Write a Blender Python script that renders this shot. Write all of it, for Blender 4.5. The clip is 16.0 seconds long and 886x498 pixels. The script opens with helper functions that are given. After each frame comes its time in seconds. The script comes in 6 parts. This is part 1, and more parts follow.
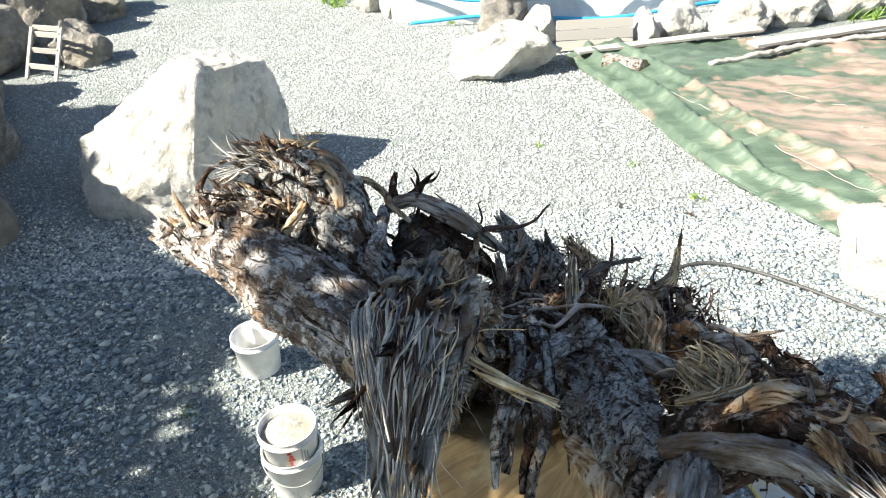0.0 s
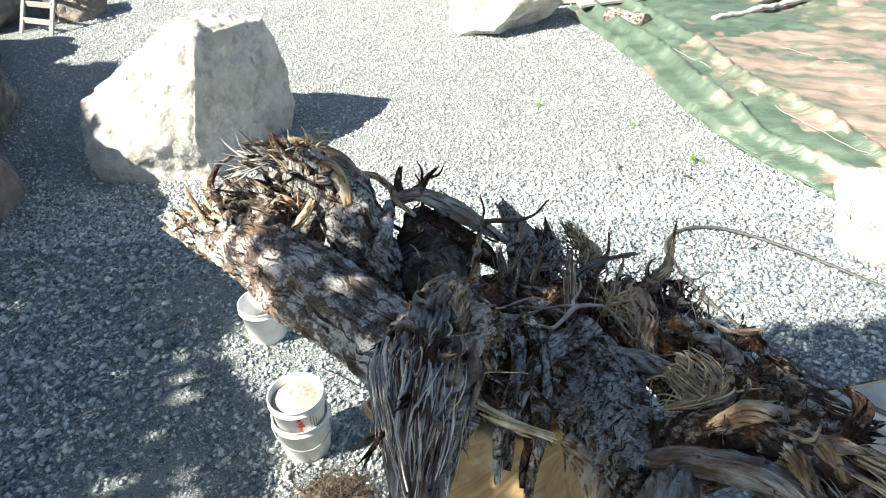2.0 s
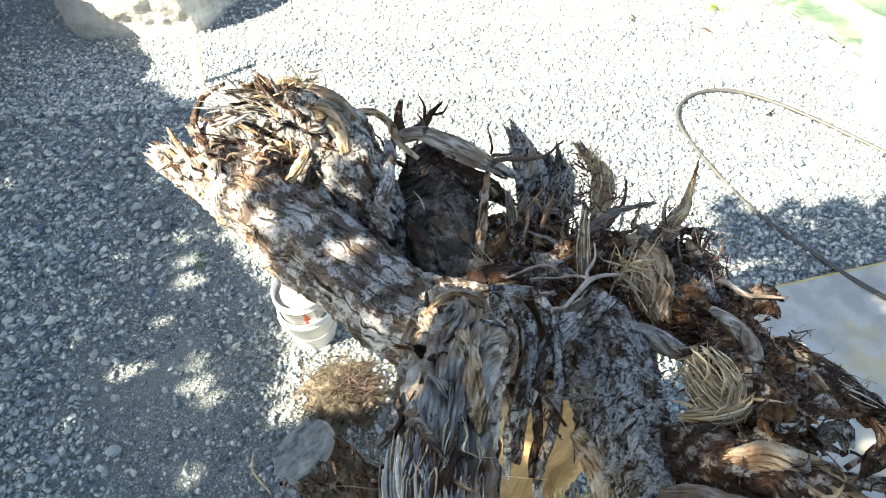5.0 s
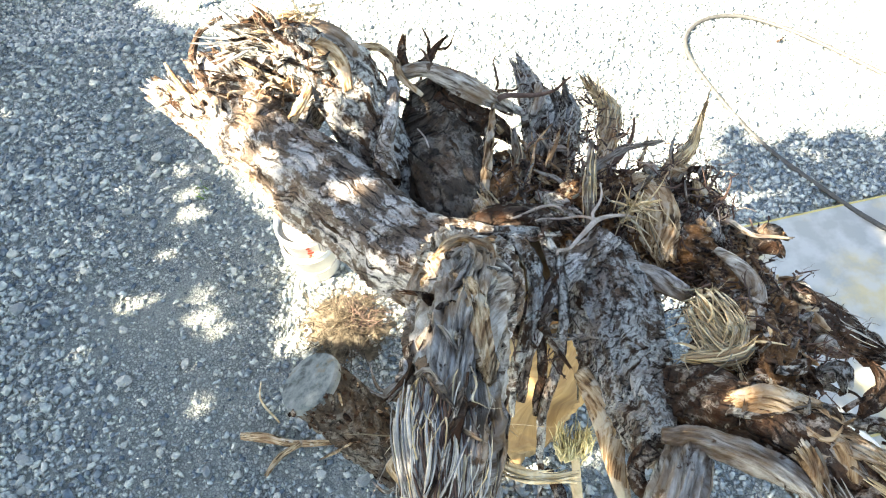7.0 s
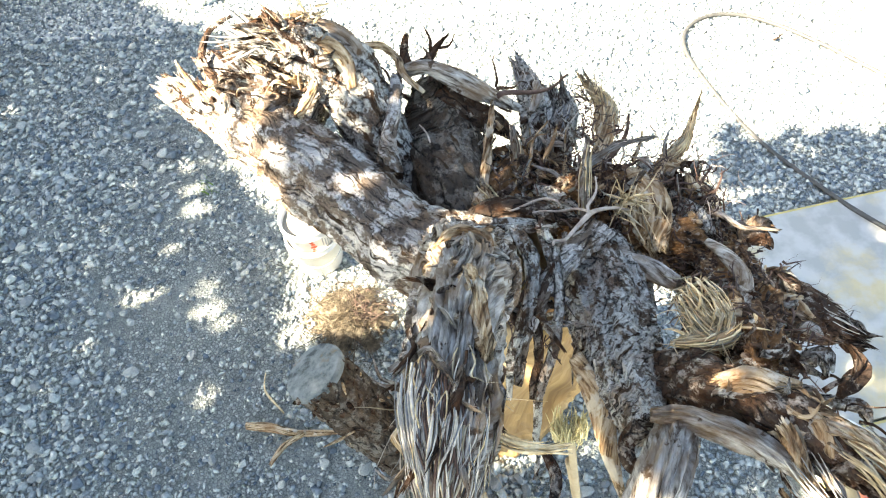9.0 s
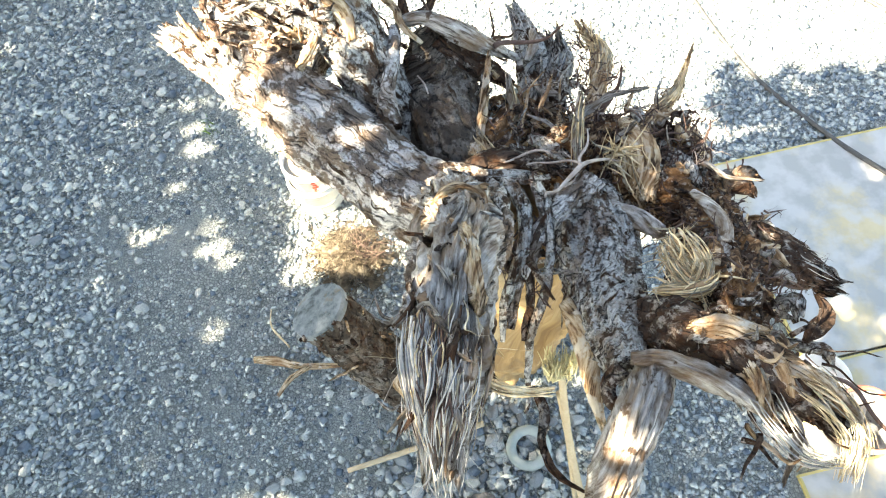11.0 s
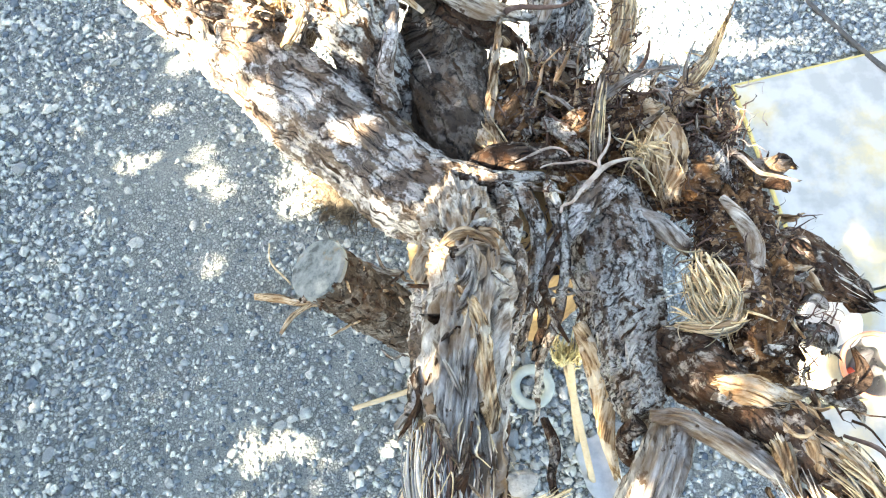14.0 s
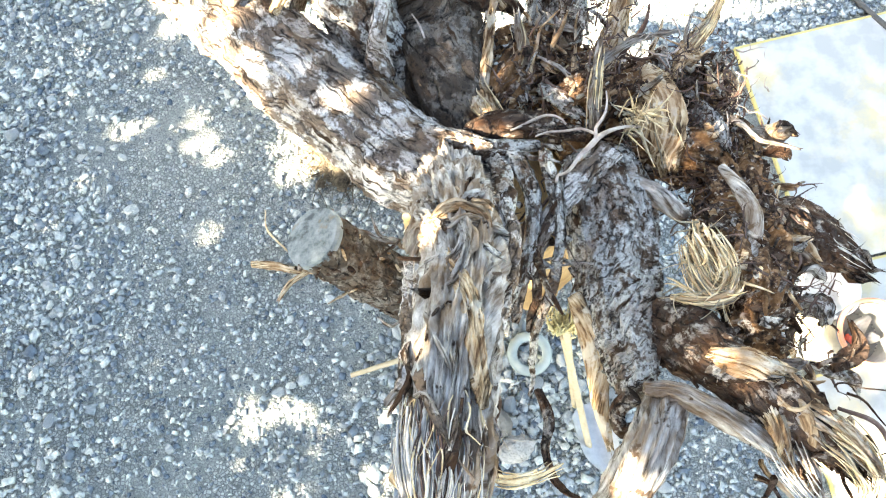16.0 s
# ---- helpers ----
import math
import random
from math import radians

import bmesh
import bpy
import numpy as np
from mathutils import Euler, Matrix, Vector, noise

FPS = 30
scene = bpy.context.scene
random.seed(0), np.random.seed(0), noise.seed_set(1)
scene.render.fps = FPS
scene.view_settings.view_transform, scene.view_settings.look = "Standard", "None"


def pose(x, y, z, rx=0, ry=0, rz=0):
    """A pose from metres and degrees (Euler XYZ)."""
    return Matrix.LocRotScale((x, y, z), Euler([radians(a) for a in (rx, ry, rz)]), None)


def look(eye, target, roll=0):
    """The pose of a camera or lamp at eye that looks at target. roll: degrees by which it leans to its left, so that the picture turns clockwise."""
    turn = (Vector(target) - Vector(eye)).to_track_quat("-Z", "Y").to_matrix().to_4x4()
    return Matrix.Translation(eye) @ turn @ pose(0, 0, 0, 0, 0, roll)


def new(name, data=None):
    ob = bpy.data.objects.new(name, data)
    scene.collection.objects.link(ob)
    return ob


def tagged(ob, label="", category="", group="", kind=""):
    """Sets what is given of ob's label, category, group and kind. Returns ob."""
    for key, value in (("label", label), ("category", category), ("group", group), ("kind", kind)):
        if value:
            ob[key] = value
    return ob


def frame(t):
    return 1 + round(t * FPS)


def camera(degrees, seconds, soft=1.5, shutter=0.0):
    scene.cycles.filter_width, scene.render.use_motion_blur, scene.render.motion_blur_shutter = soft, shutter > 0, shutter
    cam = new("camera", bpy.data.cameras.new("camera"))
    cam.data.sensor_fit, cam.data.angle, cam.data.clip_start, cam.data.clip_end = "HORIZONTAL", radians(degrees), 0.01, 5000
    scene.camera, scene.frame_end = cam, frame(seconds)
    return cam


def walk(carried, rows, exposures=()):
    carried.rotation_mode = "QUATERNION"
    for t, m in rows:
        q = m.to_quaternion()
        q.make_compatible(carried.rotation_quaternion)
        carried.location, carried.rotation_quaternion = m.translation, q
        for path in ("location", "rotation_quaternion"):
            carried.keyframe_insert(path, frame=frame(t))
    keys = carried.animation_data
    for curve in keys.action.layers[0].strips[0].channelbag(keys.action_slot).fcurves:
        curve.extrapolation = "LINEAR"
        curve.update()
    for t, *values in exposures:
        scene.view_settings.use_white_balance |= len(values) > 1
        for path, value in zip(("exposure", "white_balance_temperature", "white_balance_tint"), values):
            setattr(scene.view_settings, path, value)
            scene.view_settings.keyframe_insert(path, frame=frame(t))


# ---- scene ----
cam = camera(63.5, 16.0, 1.1)
PATH = [
    (0, (0.029, 0.019, 2.932), (0.011, 1.715, 1.872), -3.1),
    (0.5, (0.035, 0.019, 2.966), (0.017, 1.715, 1.905), -3.1),
    (1, (0.036, 0.018, 3.002), (0.018, 1.713, 1.942), -3.1),
    (1.5, (0.03, 0.02, 3.05), (0.011, 1.695, 1.957), -3.2),
    (2, (0.024, 0.028, 3.101), (0.0, 1.637, 1.915), -3.4),
    (2.5, (0.027, 0.041, 3.146), (-0.004, 1.566, 1.852), -3.7),
    (3, (0.024, 0.073, 3.188), (-0.015, 1.506, 1.793), -4.0),
    (3.2, (0.027, 0.092, 3.208), (-0.016, 1.485, 1.773), -4.2),
    (5.3, (0.023, 0.389, 3.305), (-0.028, 1.607, 1.719), -5.1),
    (5.5, (0.023, 0.392, 3.308), (-0.031, 1.569, 1.691), -5.3),
    (6, (0.023, 0.403, 3.312), (-0.038, 1.496, 1.638), -5.8),
    (6.5, (0.015, 0.405, 3.317), (-0.045, 1.498, 1.643), -5.8),
    (7, (0.013, 0.402, 3.317), (-0.048, 1.496, 1.644), -5.8),
    (7.5, (0.004, 0.391, 3.32), (-0.056, 1.485, 1.646), -5.8),
    (8, (0.002, 0.374, 3.324), (-0.059, 1.469, 1.651), -5.8),
    (10.3, (0.033, 0.34, 3.448), (-0.037, 1.353, 1.725), -6.4),
    (10.5, (0.032, 0.343, 3.457), (-0.039, 1.33, 1.719), -6.6),
    (11, (0.026, 0.346, 3.475), (-0.048, 1.264, 1.7), -7.1),
    (11.5, (0.025, 0.352, 3.484), (-0.054, 1.189, 1.669), -7.9),
    (12, (0.029, 0.393, 3.485), (-0.052, 1.225, 1.668), -8.0),
    (12.5, (0.031, 0.459, 3.492), (-0.051, 1.26, 1.661), -8.3),
    (13, (0.033, 0.549, 3.49), (-0.053, 1.273, 1.628), -9.3),
    (13.5, (0.03, 0.665, 3.489), (-0.062, 1.304, 1.596), -10.7),
    (14, (0.028, 0.748, 3.488), (-0.068, 1.304, 1.569), -12.2),
    (14.5, (0.03, 0.766, 3.488), (-0.071, 1.216, 1.541), -15.2),
    (15, (0.038, 0.765, 3.481), (-0.068, 1.123, 1.516), -19.0),
    (15.5, (0.044, 0.764, 3.472), (-0.064, 1.141, 1.511), -18.2),
    (16, (0.044, 0.769, 3.469), (-0.059, 1.227, 1.525), -15.1),
]
walk(cam, [(t, look(eye, target, roll)) for t, eye, target, roll in PATH],
     exposures=[(0, 1.62, 6600, 7), (3.0, 1.60, 6550, 7), (4.6, 2.40, 7100, 7), (5.3, 2.70, 7400, 8), (6.0, 3.07, 7800, 8), (8.2, 3.34, 7900, 8), (11, 3.47, 8100, 8), (13, 3.80, 8250, 9), (16, 4.10, 8400, 9)])

# ---- light: a clear sky and one sun, shining from behind the rock wall ----
SUN_WAY = Vector((1.03, 0.40, -1.0)).normalized()
sun = new("sun", bpy.data.lights.new("sun", "SUN"))
sun.data.energy, sun.data.angle, sun.data.color = 5.0, radians(0.55), (1.0, 0.93, 0.83)
sun.matrix_world = look((-30, -21, 40), Vector((-30, -21, 40)) + SUN_WAY)
world = bpy.data.worlds.new("sky")
scene.world = world
world.use_nodes = True
wt = world.node_tree
sky = wt.nodes.new("ShaderNodeTexSky")
sky.sky_type, sky.sun_disc = "NISHITA", False
sky.sun_elevation, sky.sun_rotation = math.asin(-SUN_WAY.z), math.atan2(-SUN_WAY.x, -SUN_WAY.y)
wt.links.new(sky.outputs[0], wt.nodes["Background"].inputs[0])
wt.nodes["Background"].inputs[1].default_value = 0.056


# ---- materials ----
def material(name, colours, scale=6.0, rough=0.85, bump=0.4, bump_scale=None, detail=8.0, flow=None, metal=0.0,
             island=0.0, rand=0.0, mix2=None, depth=0.01, crack=0.0, spots=None):
    """Noise at two scales through a ramp; flow: (along, across) stretches it along the grain by the surface's own map."""
    m = bpy.data.materials.new(name)
    m.use_nodes = True
    nt = m.node_tree
    n, l = nt.nodes, nt.links
    bsdf = n["Principled BSDF"]
    bsdf.inputs["Roughness"].default_value, bsdf.inputs["Metallic"].default_value = rough, metal
    bsdf.inputs["Specular IOR Level"].default_value = 0.2 if rough > 0.7 else 0.5
    tc = n.new("ShaderNodeTexCoord")
    mp = n.new("ShaderNodeMapping")
    if flow:
        uv = n.new("ShaderNodeUVMap")
        l.new(uv.outputs[0], mp.inputs[0])
        mp.inputs["Scale"].default_value = (flow[0], flow[1], 1)
        vec, scale_a = mp.outputs[0], 1.0
    else:
        l.new(tc.outputs["Object"], mp.inputs[0])
        vec, scale_a = mp.outputs[0], scale
    n1 = n.new("ShaderNodeTexNoise")
    n1.inputs["Scale"].default_value, n1.inputs["Detail"].default_value, n1.inputs["Roughness"].default_value = scale_a, detail, 0.65
    l.new(vec, n1.inputs["Vector"])
    ramp = n.new("ShaderNodeValToRGB")
    els = ramp.color_ramp.elements
    while len(els) < len(colours):
        els.new(0.5)
    for e, (p, c) in zip(els, colours):
        e.position, e.color = p, (*c, 1)
    l.new(n1.outputs["Fac"], ramp.inputs[0])
    colour = ramp.outputs[0]

    def mixed(a, b, fac, mode="MIX"):
        mx = n.new("ShaderNodeMix")
        mx.data_type, mx.blend_type = "RGBA", mode
        for val, sock in ((fac, mx.inputs[0]), (a, mx.inputs[6]), (b, mx.inputs[7])):
            if isinstance(val, (int, float)):
                sock.default_value = val
            elif isinstance(val, tuple):
                sock.default_value = (*val, 1)
            else:
                l.new(val, sock)
        return mx.outputs[2]

    if spots:
        c, sc, lo, hi = spots
        n2 = n.new("ShaderNodeTexNoise")
        n2.inputs["Scale"].default_value, n2.inputs["Detail"].default_value, n2.inputs["Roughness"].default_value = sc, 6, 0.6
        l.new(tc.outputs["Object"], n2.inputs["Vector"])
        mr = n.new("ShaderNodeMapRange")
        mr.inputs[1].default_value, mr.inputs[2].default_value = lo, hi
        l.new(n2.outputs["Fac"], mr.inputs[0])
        colour = mixed(colour, c, mr.outputs[0])
    if mix2:
        c, sc, amount = mix2
        n3 = n.new("ShaderNodeTexNoise")
        n3.inputs["Scale"].default_value, n3.inputs["Detail"].default_value = sc, 4
        l.new(tc.outputs["Object"], n3.inputs["Vector"])
        mr = n.new("ShaderNodeMapRange")
        mr.inputs[1].default_value, mr.inputs[2].default_value, mr.inputs[4].default_value = 0.42, 0.62, amount
        l.new(n3.outputs["Fac"], mr.inputs[0])
        colour = mixed(colour, c, mr.outputs[0])
    for amount, node, out in ((island, "ShaderNodeNewGeometry", "Random Per Island"), (rand, "ShaderNodeObjectInfo", "Random")):
        if amount:
            g = n.new(node)
            r2 = n.new("ShaderNodeValToRGB")
            r2.color_ramp.elements[0].color = (1 - amount, 1 - amount * 0.92, 1 - amount * 0.8, 1)
            r2.color_ramp.elements[1].color = (1 + amount * 0.5, 1 + amount * 0.42, 1 + amount * 0.3, 1)
            mid = r2.color_ramp.elements.new(0.62)
            mid.color = (1.0, 1.0, 1.0, 1)
            l.new(g.outputs[out], r2.inputs[0])
            colour = mixed(colour, r2.outputs[0], 1.0, "MULTIPLY")
    l.new(colour, bsdf.inputs["Base Color"])
    height = n1.outputs["Fac"]
    if bump_scale:
        n4 = n.new("ShaderNodeTexNoise")
        n4.inputs["Scale"].default_value, n4.inputs["Detail"].default_value, n4.inputs["Roughness"].default_value = bump_scale, 7, 0.7
        l.new(tc.outputs["Object"] if not flow else vec, n4.inputs["Vector"])
        height = n4.outputs["Fac"]
    if crack:
        v = n.new("ShaderNodeTexVoronoi")
        v.feature = "DISTANCE_TO_EDGE"
        v.inputs["Scale"].default_value = crack
        l.new(tc.outputs["Object"], v.inputs["Vector"])
        mm = n.new("ShaderNodeMath")
        mm.operation = "MINIMUM"
        mm.inputs[1].default_value = 0.25
        l.new(v.outputs[0], mm.inputs[0])
        ad = n.new("ShaderNodeMath")
        ad.operation = "MULTIPLY_ADD"
        ad.inputs[1].default_value = 3.0
        l.new(mm.outputs[0], ad.inputs[0])
        l.new(height, ad.inputs[2])
        height = ad.outputs[0]
    bp = n.new("ShaderNodeBump")
    bp.inputs["Strength"].default_value, bp.inputs["Distance"].default_value = bump, depth
    l.new(height, bp.inputs["Height"])
    l.new(bp.outputs[0], bsdf.inputs["Normal"])
    return m


def gravel_material():
    m = bpy.data.materials.new("packed_gravel")
    m.use_nodes = True
    n, l = m.node_tree.nodes, m.node_tree.links
    bsdf = n["Principled BSDF"]
    bsdf.inputs["Roughness"].default_value, bsdf.inputs["Specular IOR Level"].default_value = 0.92, 0.2
    tc = n.new("ShaderNodeTexCoord")
    warp = n.new("ShaderNodeTexNoise")
    warp.inputs["Scale"].default_value = 40
    l.new(tc.outputs["Object"], warp.inputs["Vector"])
    vm = n.new("ShaderNodeVectorMath")
    vm.operation = "MULTIPLY_ADD"
    vm.inputs[1].default_value = (0.012, 0.012, 0.0)
    l.new(warp.outputs["Color"], vm.inputs[0])
    l.new(tc.outputs["Object"], vm.inputs[2])

    def cells(scale, lo, hi):
        v = n.new("ShaderNodeTexVoronoi")
        v.inputs["Scale"].default_value = scale
        l.new(vm.outputs[0], v.inputs["Vector"])
        e = n.new("ShaderNodeTexVoronoi")
        e.feature = "DISTANCE_TO_EDGE"
        e.inputs["Scale"].default_value = scale
        l.new(vm.outputs[0], e.inputs["Vector"])
        sep = n.new("ShaderNodeSeparateColor")
        l.new(v.outputs["Color"], sep.inputs[0])
        ramp = n.new("ShaderNodeValToRGB")
        ramp.color_ramp.elements[0].color, ramp.color_ramp.elements[1].color = (*lo, 1), (*hi, 1)
        mid = ramp.color_ramp.elements.new(0.7)
        mid.color = (*[(a + b) / 2 for a, b in zip(lo, hi)], 1)
        l.new(sep.outputs[0], ramp.inputs[0])
        edge = n.new("ShaderNodeMapRange")
        edge.inputs[2].default_value = 0.18
        l.new(e.outputs[0], edge.inputs[0])
        return ramp.outputs[0], edge.outputs[0], sep.outputs[1]

    def mix(a, b, f, mode="MIX"):
        x = n.new("ShaderNodeMix")
        x.data_type, x.blend_type = "RGBA", mode
        for val, sock in ((f, x.inputs[0]), (a, x.inputs[6]), (b, x.inputs[7])):
            if isinstance(val, tuple):
                sock.default_value = (*val, 1)
            else:
                l.new(val, sock)
        return x.outputs[2]

    def noise_fac(scale, lo, hi, top=1.0):
        t = n.new("ShaderNodeTexNoise")
        t.inputs["Scale"].default_value, t.inputs["Detail"].default_value = scale, 6
        l.new(tc.outputs["Object"], t.inputs["Vector"])
        r = n.new("ShaderNodeMapRange")
        r.inputs[1].default_value, r.inputs[2].default_value, r.inputs[4].default_value = lo, hi, top
        l.new(t.outputs["Fac"], r.inputs[0])
        return r.outputs[0]

    c1, e1, h1 = cells(58, (0.40, 0.445, 0.44), (0.80, 0.86, 0.83))
    c2, e2, h2 = cells(150, (0.29, 0.33, 0.325), (0.72, 0.77, 0.735))
    sand = mix((0.33, 0.365, 0.36), (0.62, 0.665, 0.64), noise_fac(170, 0.42, 0.58))
    fine = mix(sand, c2, e2)
    stones = mix((0.22, 0.245, 0.24), c1, e1)
    bare = noise_fac(2.2, 0.46, 0.60, 0.9)
    l.new(mix(stones, fine, bare), bsdf.inputs["Base Color"])
    add = n.new("ShaderNodeMath")
    add.operation = "MULTIPLY_ADD"
    l.new(e1, add.inputs[0])
    l.new(h1, add.inputs[1])
    l.new(e2, add.inputs[2])
    bp = n.new("ShaderNodeBump")
    bp.inputs["Strength"].default_value, bp.inputs["Distance"].default_value = 1.0, 0.014
    l.new(add.outputs[0], bp.inputs["Height"])
    l.new(bp.outputs[0], bsdf.inputs["Normal"])
    return m


GRAVEL = gravel_material()
# one stone in two tones: darker for near shade, paler for far sunlight
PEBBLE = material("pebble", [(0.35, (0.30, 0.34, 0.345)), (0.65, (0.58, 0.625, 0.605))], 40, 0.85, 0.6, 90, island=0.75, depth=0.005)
SUNLITPEBBLE = material("sunlit_pebble", [(0.3, (0.58, 0.60, 0.585)), (0.7, (0.74, 0.755, 0.73))], 26, 0.85, 0.5, 90, island=0.35, depth=0.004)
STONE = material("loose_stone", [(0.35, (0.27, 0.30, 0.30)), (0.5, (0.42, 0.445, 0.43)), (0.65, (0.58, 0.59, 0.56))], 40, 0.85, 0.6, 90, rand=0.5, depth=0.004)
LIMESTONE = material("pale_limestone", [(0.32, (0.36, 0.35, 0.33)), (0.5, (0.62, 0.605, 0.57)), (0.68, (0.78, 0.765, 0.735))], 7, 0.9, 1.0, 22, depth=0.05, detail=12,
                     spots=((0.34, 0.335, 0.31), 5, 0.56, 0.66), mix2=((0.66, 0.60, 0.49), 1.8, 0.5))
WALLROCK = material("weathered_rock", [(0.32, (0.13, 0.127, 0.122)), (0.5, (0.27, 0.262, 0.245)), (0.68, (0.45, 0.425, 0.38))], 6, 0.9, 1.0, 22, depth=0.05, detail=12,
                    spots=((0.17, 0.17, 0.165), 4.0, 0.53, 0.62), mix2=((0.38, 0.32, 0.235), 1.5, 0.4))
def grain_material(name, dark, mid, light, stain, crack=(26, 62), grain=(60, 160), crack_width=0.10, patch=15, stain_amount=0.7, rough=0.88, depth=0.012, light_from=0.47, sway=(0.09, 0.065), groove=0.55):
    """Bark or weathered wood: pale and dark patches, streaks along the grain, dark cracks, rusty stains."""
    m = bpy.data.materials.new(name)
    m.use_nodes = True
    n, l = m.node_tree.nodes, m.node_tree.links
    bsdf = n["Principled BSDF"]
    bsdf.inputs["Roughness"].default_value, bsdf.inputs["Specular IOR Level"].default_value = rough, 0.15
    uv, tc = n.new("ShaderNodeUVMap"), n.new("ShaderNodeTexCoord")
    warp = n.new("ShaderNodeTexNoise")
    warp.inputs["Scale"].default_value, warp.inputs["Detail"].default_value = 14, 5
    l.new(tc.outputs["Object"], warp.inputs["Vector"])
    vm = n.new("ShaderNodeVectorMath")
    vm.operation = "MULTIPLY_ADD"
    vm.inputs[1].default_value = (*sway, 0)
    l.new(warp.outputs["Color"], vm.inputs[0])
    l.new(uv.outputs[0], vm.inputs[2])

    def mapped(sc):
        mp = n.new("ShaderNodeMapping")
        mp.inputs["Scale"].default_value = (*sc, 1)
        l.new(vm.outputs[0], mp.inputs[0])
        return mp.outputs[0]

    def noise_at(vec, scale, lo, hi, detail=6, top=1.0):
        t = n.new("ShaderNodeTexNoise")
        t.inputs["Scale"].default_value, t.inputs["Detail"].default_value, t.inputs["Roughness"].default_value = scale, detail, 0.68
        l.new(vec, t.inputs["Vector"])
        r = n.new("ShaderNodeMapRange")
        r.inputs[1].default_value, r.inputs[2].default_value, r.inputs[4].default_value = lo, hi, top
        l.new(t.outputs["Fac"], r.inputs[0])
        return r.outputs[0], t.outputs["Fac"]

    def mix(a, b, f):
        x = n.new("ShaderNodeMix")
        x.data_type = "RGBA"
        for val, sock in ((f, x.inputs[0]), (a, x.inputs[6]), (b, x.inputs[7])):
            if isinstance(val, tuple):
                sock.default_value = (*val, 1)
            elif isinstance(val, float):
                sock.default_value = val
            else:
                l.new(val, sock)
        return x.outputs[2]

    pat, _ = noise_at(tc.outputs["Object"], patch, light_from, light_from + 0.06, 10)
    streak, sf = noise_at(mapped(grain), 1.0, 0.36, 0.60)
    blot, _ = noise_at(mapped(crack), 1.0, 0.50 + crack_width, 0.56 + crack_width, 8)
    fleck, ff = noise_at(tc.outputs["Object"], 95, 0.34, 0.47, 5)
    rust, _ = noise_at(tc.outputs["Object"], 8, 0.50, 0.62, 6, stain_amount)
    veil, _ = noise_at(tc.outputs["Object"], 17, 0.43, 0.52)
    v = n.new("ShaderNodeTexVoronoi")
    v.feature = "DISTANCE_TO_EDGE"
    v.inputs["Scale"].default_value = 0.8
    l.new(mapped(crack), v.inputs["Vector"])
    gap = n.new("ShaderNodeMapRange")
    gap.inputs[2].default_value = 0.10
    l.new(v.outputs[0], gap.inputs[0])
    col = mix(mid, light, pat)
    col = mix(mix(dark, col, groove), col, streak)
    col = mix(col, stain, rust)
    col = mix(mix(dark, mid, 0.35), col, fleck)
    col = mix(col, mix(dark, stain, 0.25), blot)
    col = mix(mix(dark, col, gap.outputs[0]), col, veil)
    l.new(col, bsdf.inputs["Base Color"])
    h1 = n.new("ShaderNodeMath")
    h1.operation = "MULTIPLY_ADD"
    h1.inputs[1].default_value = 0.8
    l.new(gap.outputs[0], h1.inputs[0])
    l.new(sf, h1.inputs[2])
    h2 = n.new("ShaderNodeMath")
    h2.operation = "MULTIPLY_ADD"
    h2.inputs[1].default_value = 0.5
    l.new(ff, h2.inputs[0])
    l.new(h1.outputs[0], h2.inputs[2])
    bp = n.new("ShaderNodeBump")
    bp.inputs["Strength"].default_value, bp.inputs["Distance"].default_value = 1.0, depth
    l.new(h2.outputs[0], bp.inputs["Height"])
    l.new(bp.outputs[0], bsdf.inputs["Normal"])
    return m


BARK = grain_material("weathered_bark", (0.014, 0.010, 0.008), (0.17, 0.135, 0.11), (0.66, 0.66, 0.63), (0.20, 0.11, 0.06), (20, 34), (45, 110), 0.025, 22, 0.6, light_from=0.42)
PALEBARK = grain_material("flaking_pale_bark", (0.018, 0.012, 0.010), (0.25, 0.20, 0.165), (0.82, 0.79, 0.76), (0.24, 0.145, 0.08), (5, 40), (16, 110), 0.06, 14, 0.5, light_from=0.47, sway=(0.12, 0.09))
DARKBARK = grain_material("damp_dark_bark", (0.010, 0.007, 0.006), (0.095, 0.066, 0.051), (0.46, 0.41, 0.36), (0.21, 0.10, 0.05), (22, 40), (50, 120), 0.0, 26, 0.5, light_from=0.52)
# grey-brown with the hollow's shade put in; also serves as the log's dark bark
HOLLOW = grain_material("brown_and_shaded_bark", (0.014, 0.011, 0.009), (0.105, 0.083, 0.066), (0.26, 0.235, 0.205), (0.15, 0.085, 0.045), (9, 22), (26, 60), 0.05, 14, 0.5, light_from=0.50)
EARTH = material("rooty_earth", [(0.40, (0.012, 0.008, 0.007)), (0.5, (0.085, 0.048, 0.032)), (0.60, (0.34, 0.22, 0.13))], 60, 0.95, 1.0, 80, depth=0.02,
                 mix2=((0.34, 0.17, 0.07), 14, 0.6), spots=((0.50, 0.46, 0.41), 70, 0.58, 0.64))
GREYWOOD = material("silver_grey_wood", [(0.37, (0.03, 0.024, 0.019)), (0.44, (0.22, 0.20, 0.18)), (0.54, (0.45, 0.435, 0.41)), (0.67, (0.72, 0.705, 0.67))], 9,
                    0.8, 1.0, 1.2, flow=(16, 85), depth=0.010, mix2=((0.20, 0.125, 0.07), 13, 0.75), spots=((0.06, 0.042, 0.032), 30, 0.60, 0.66))
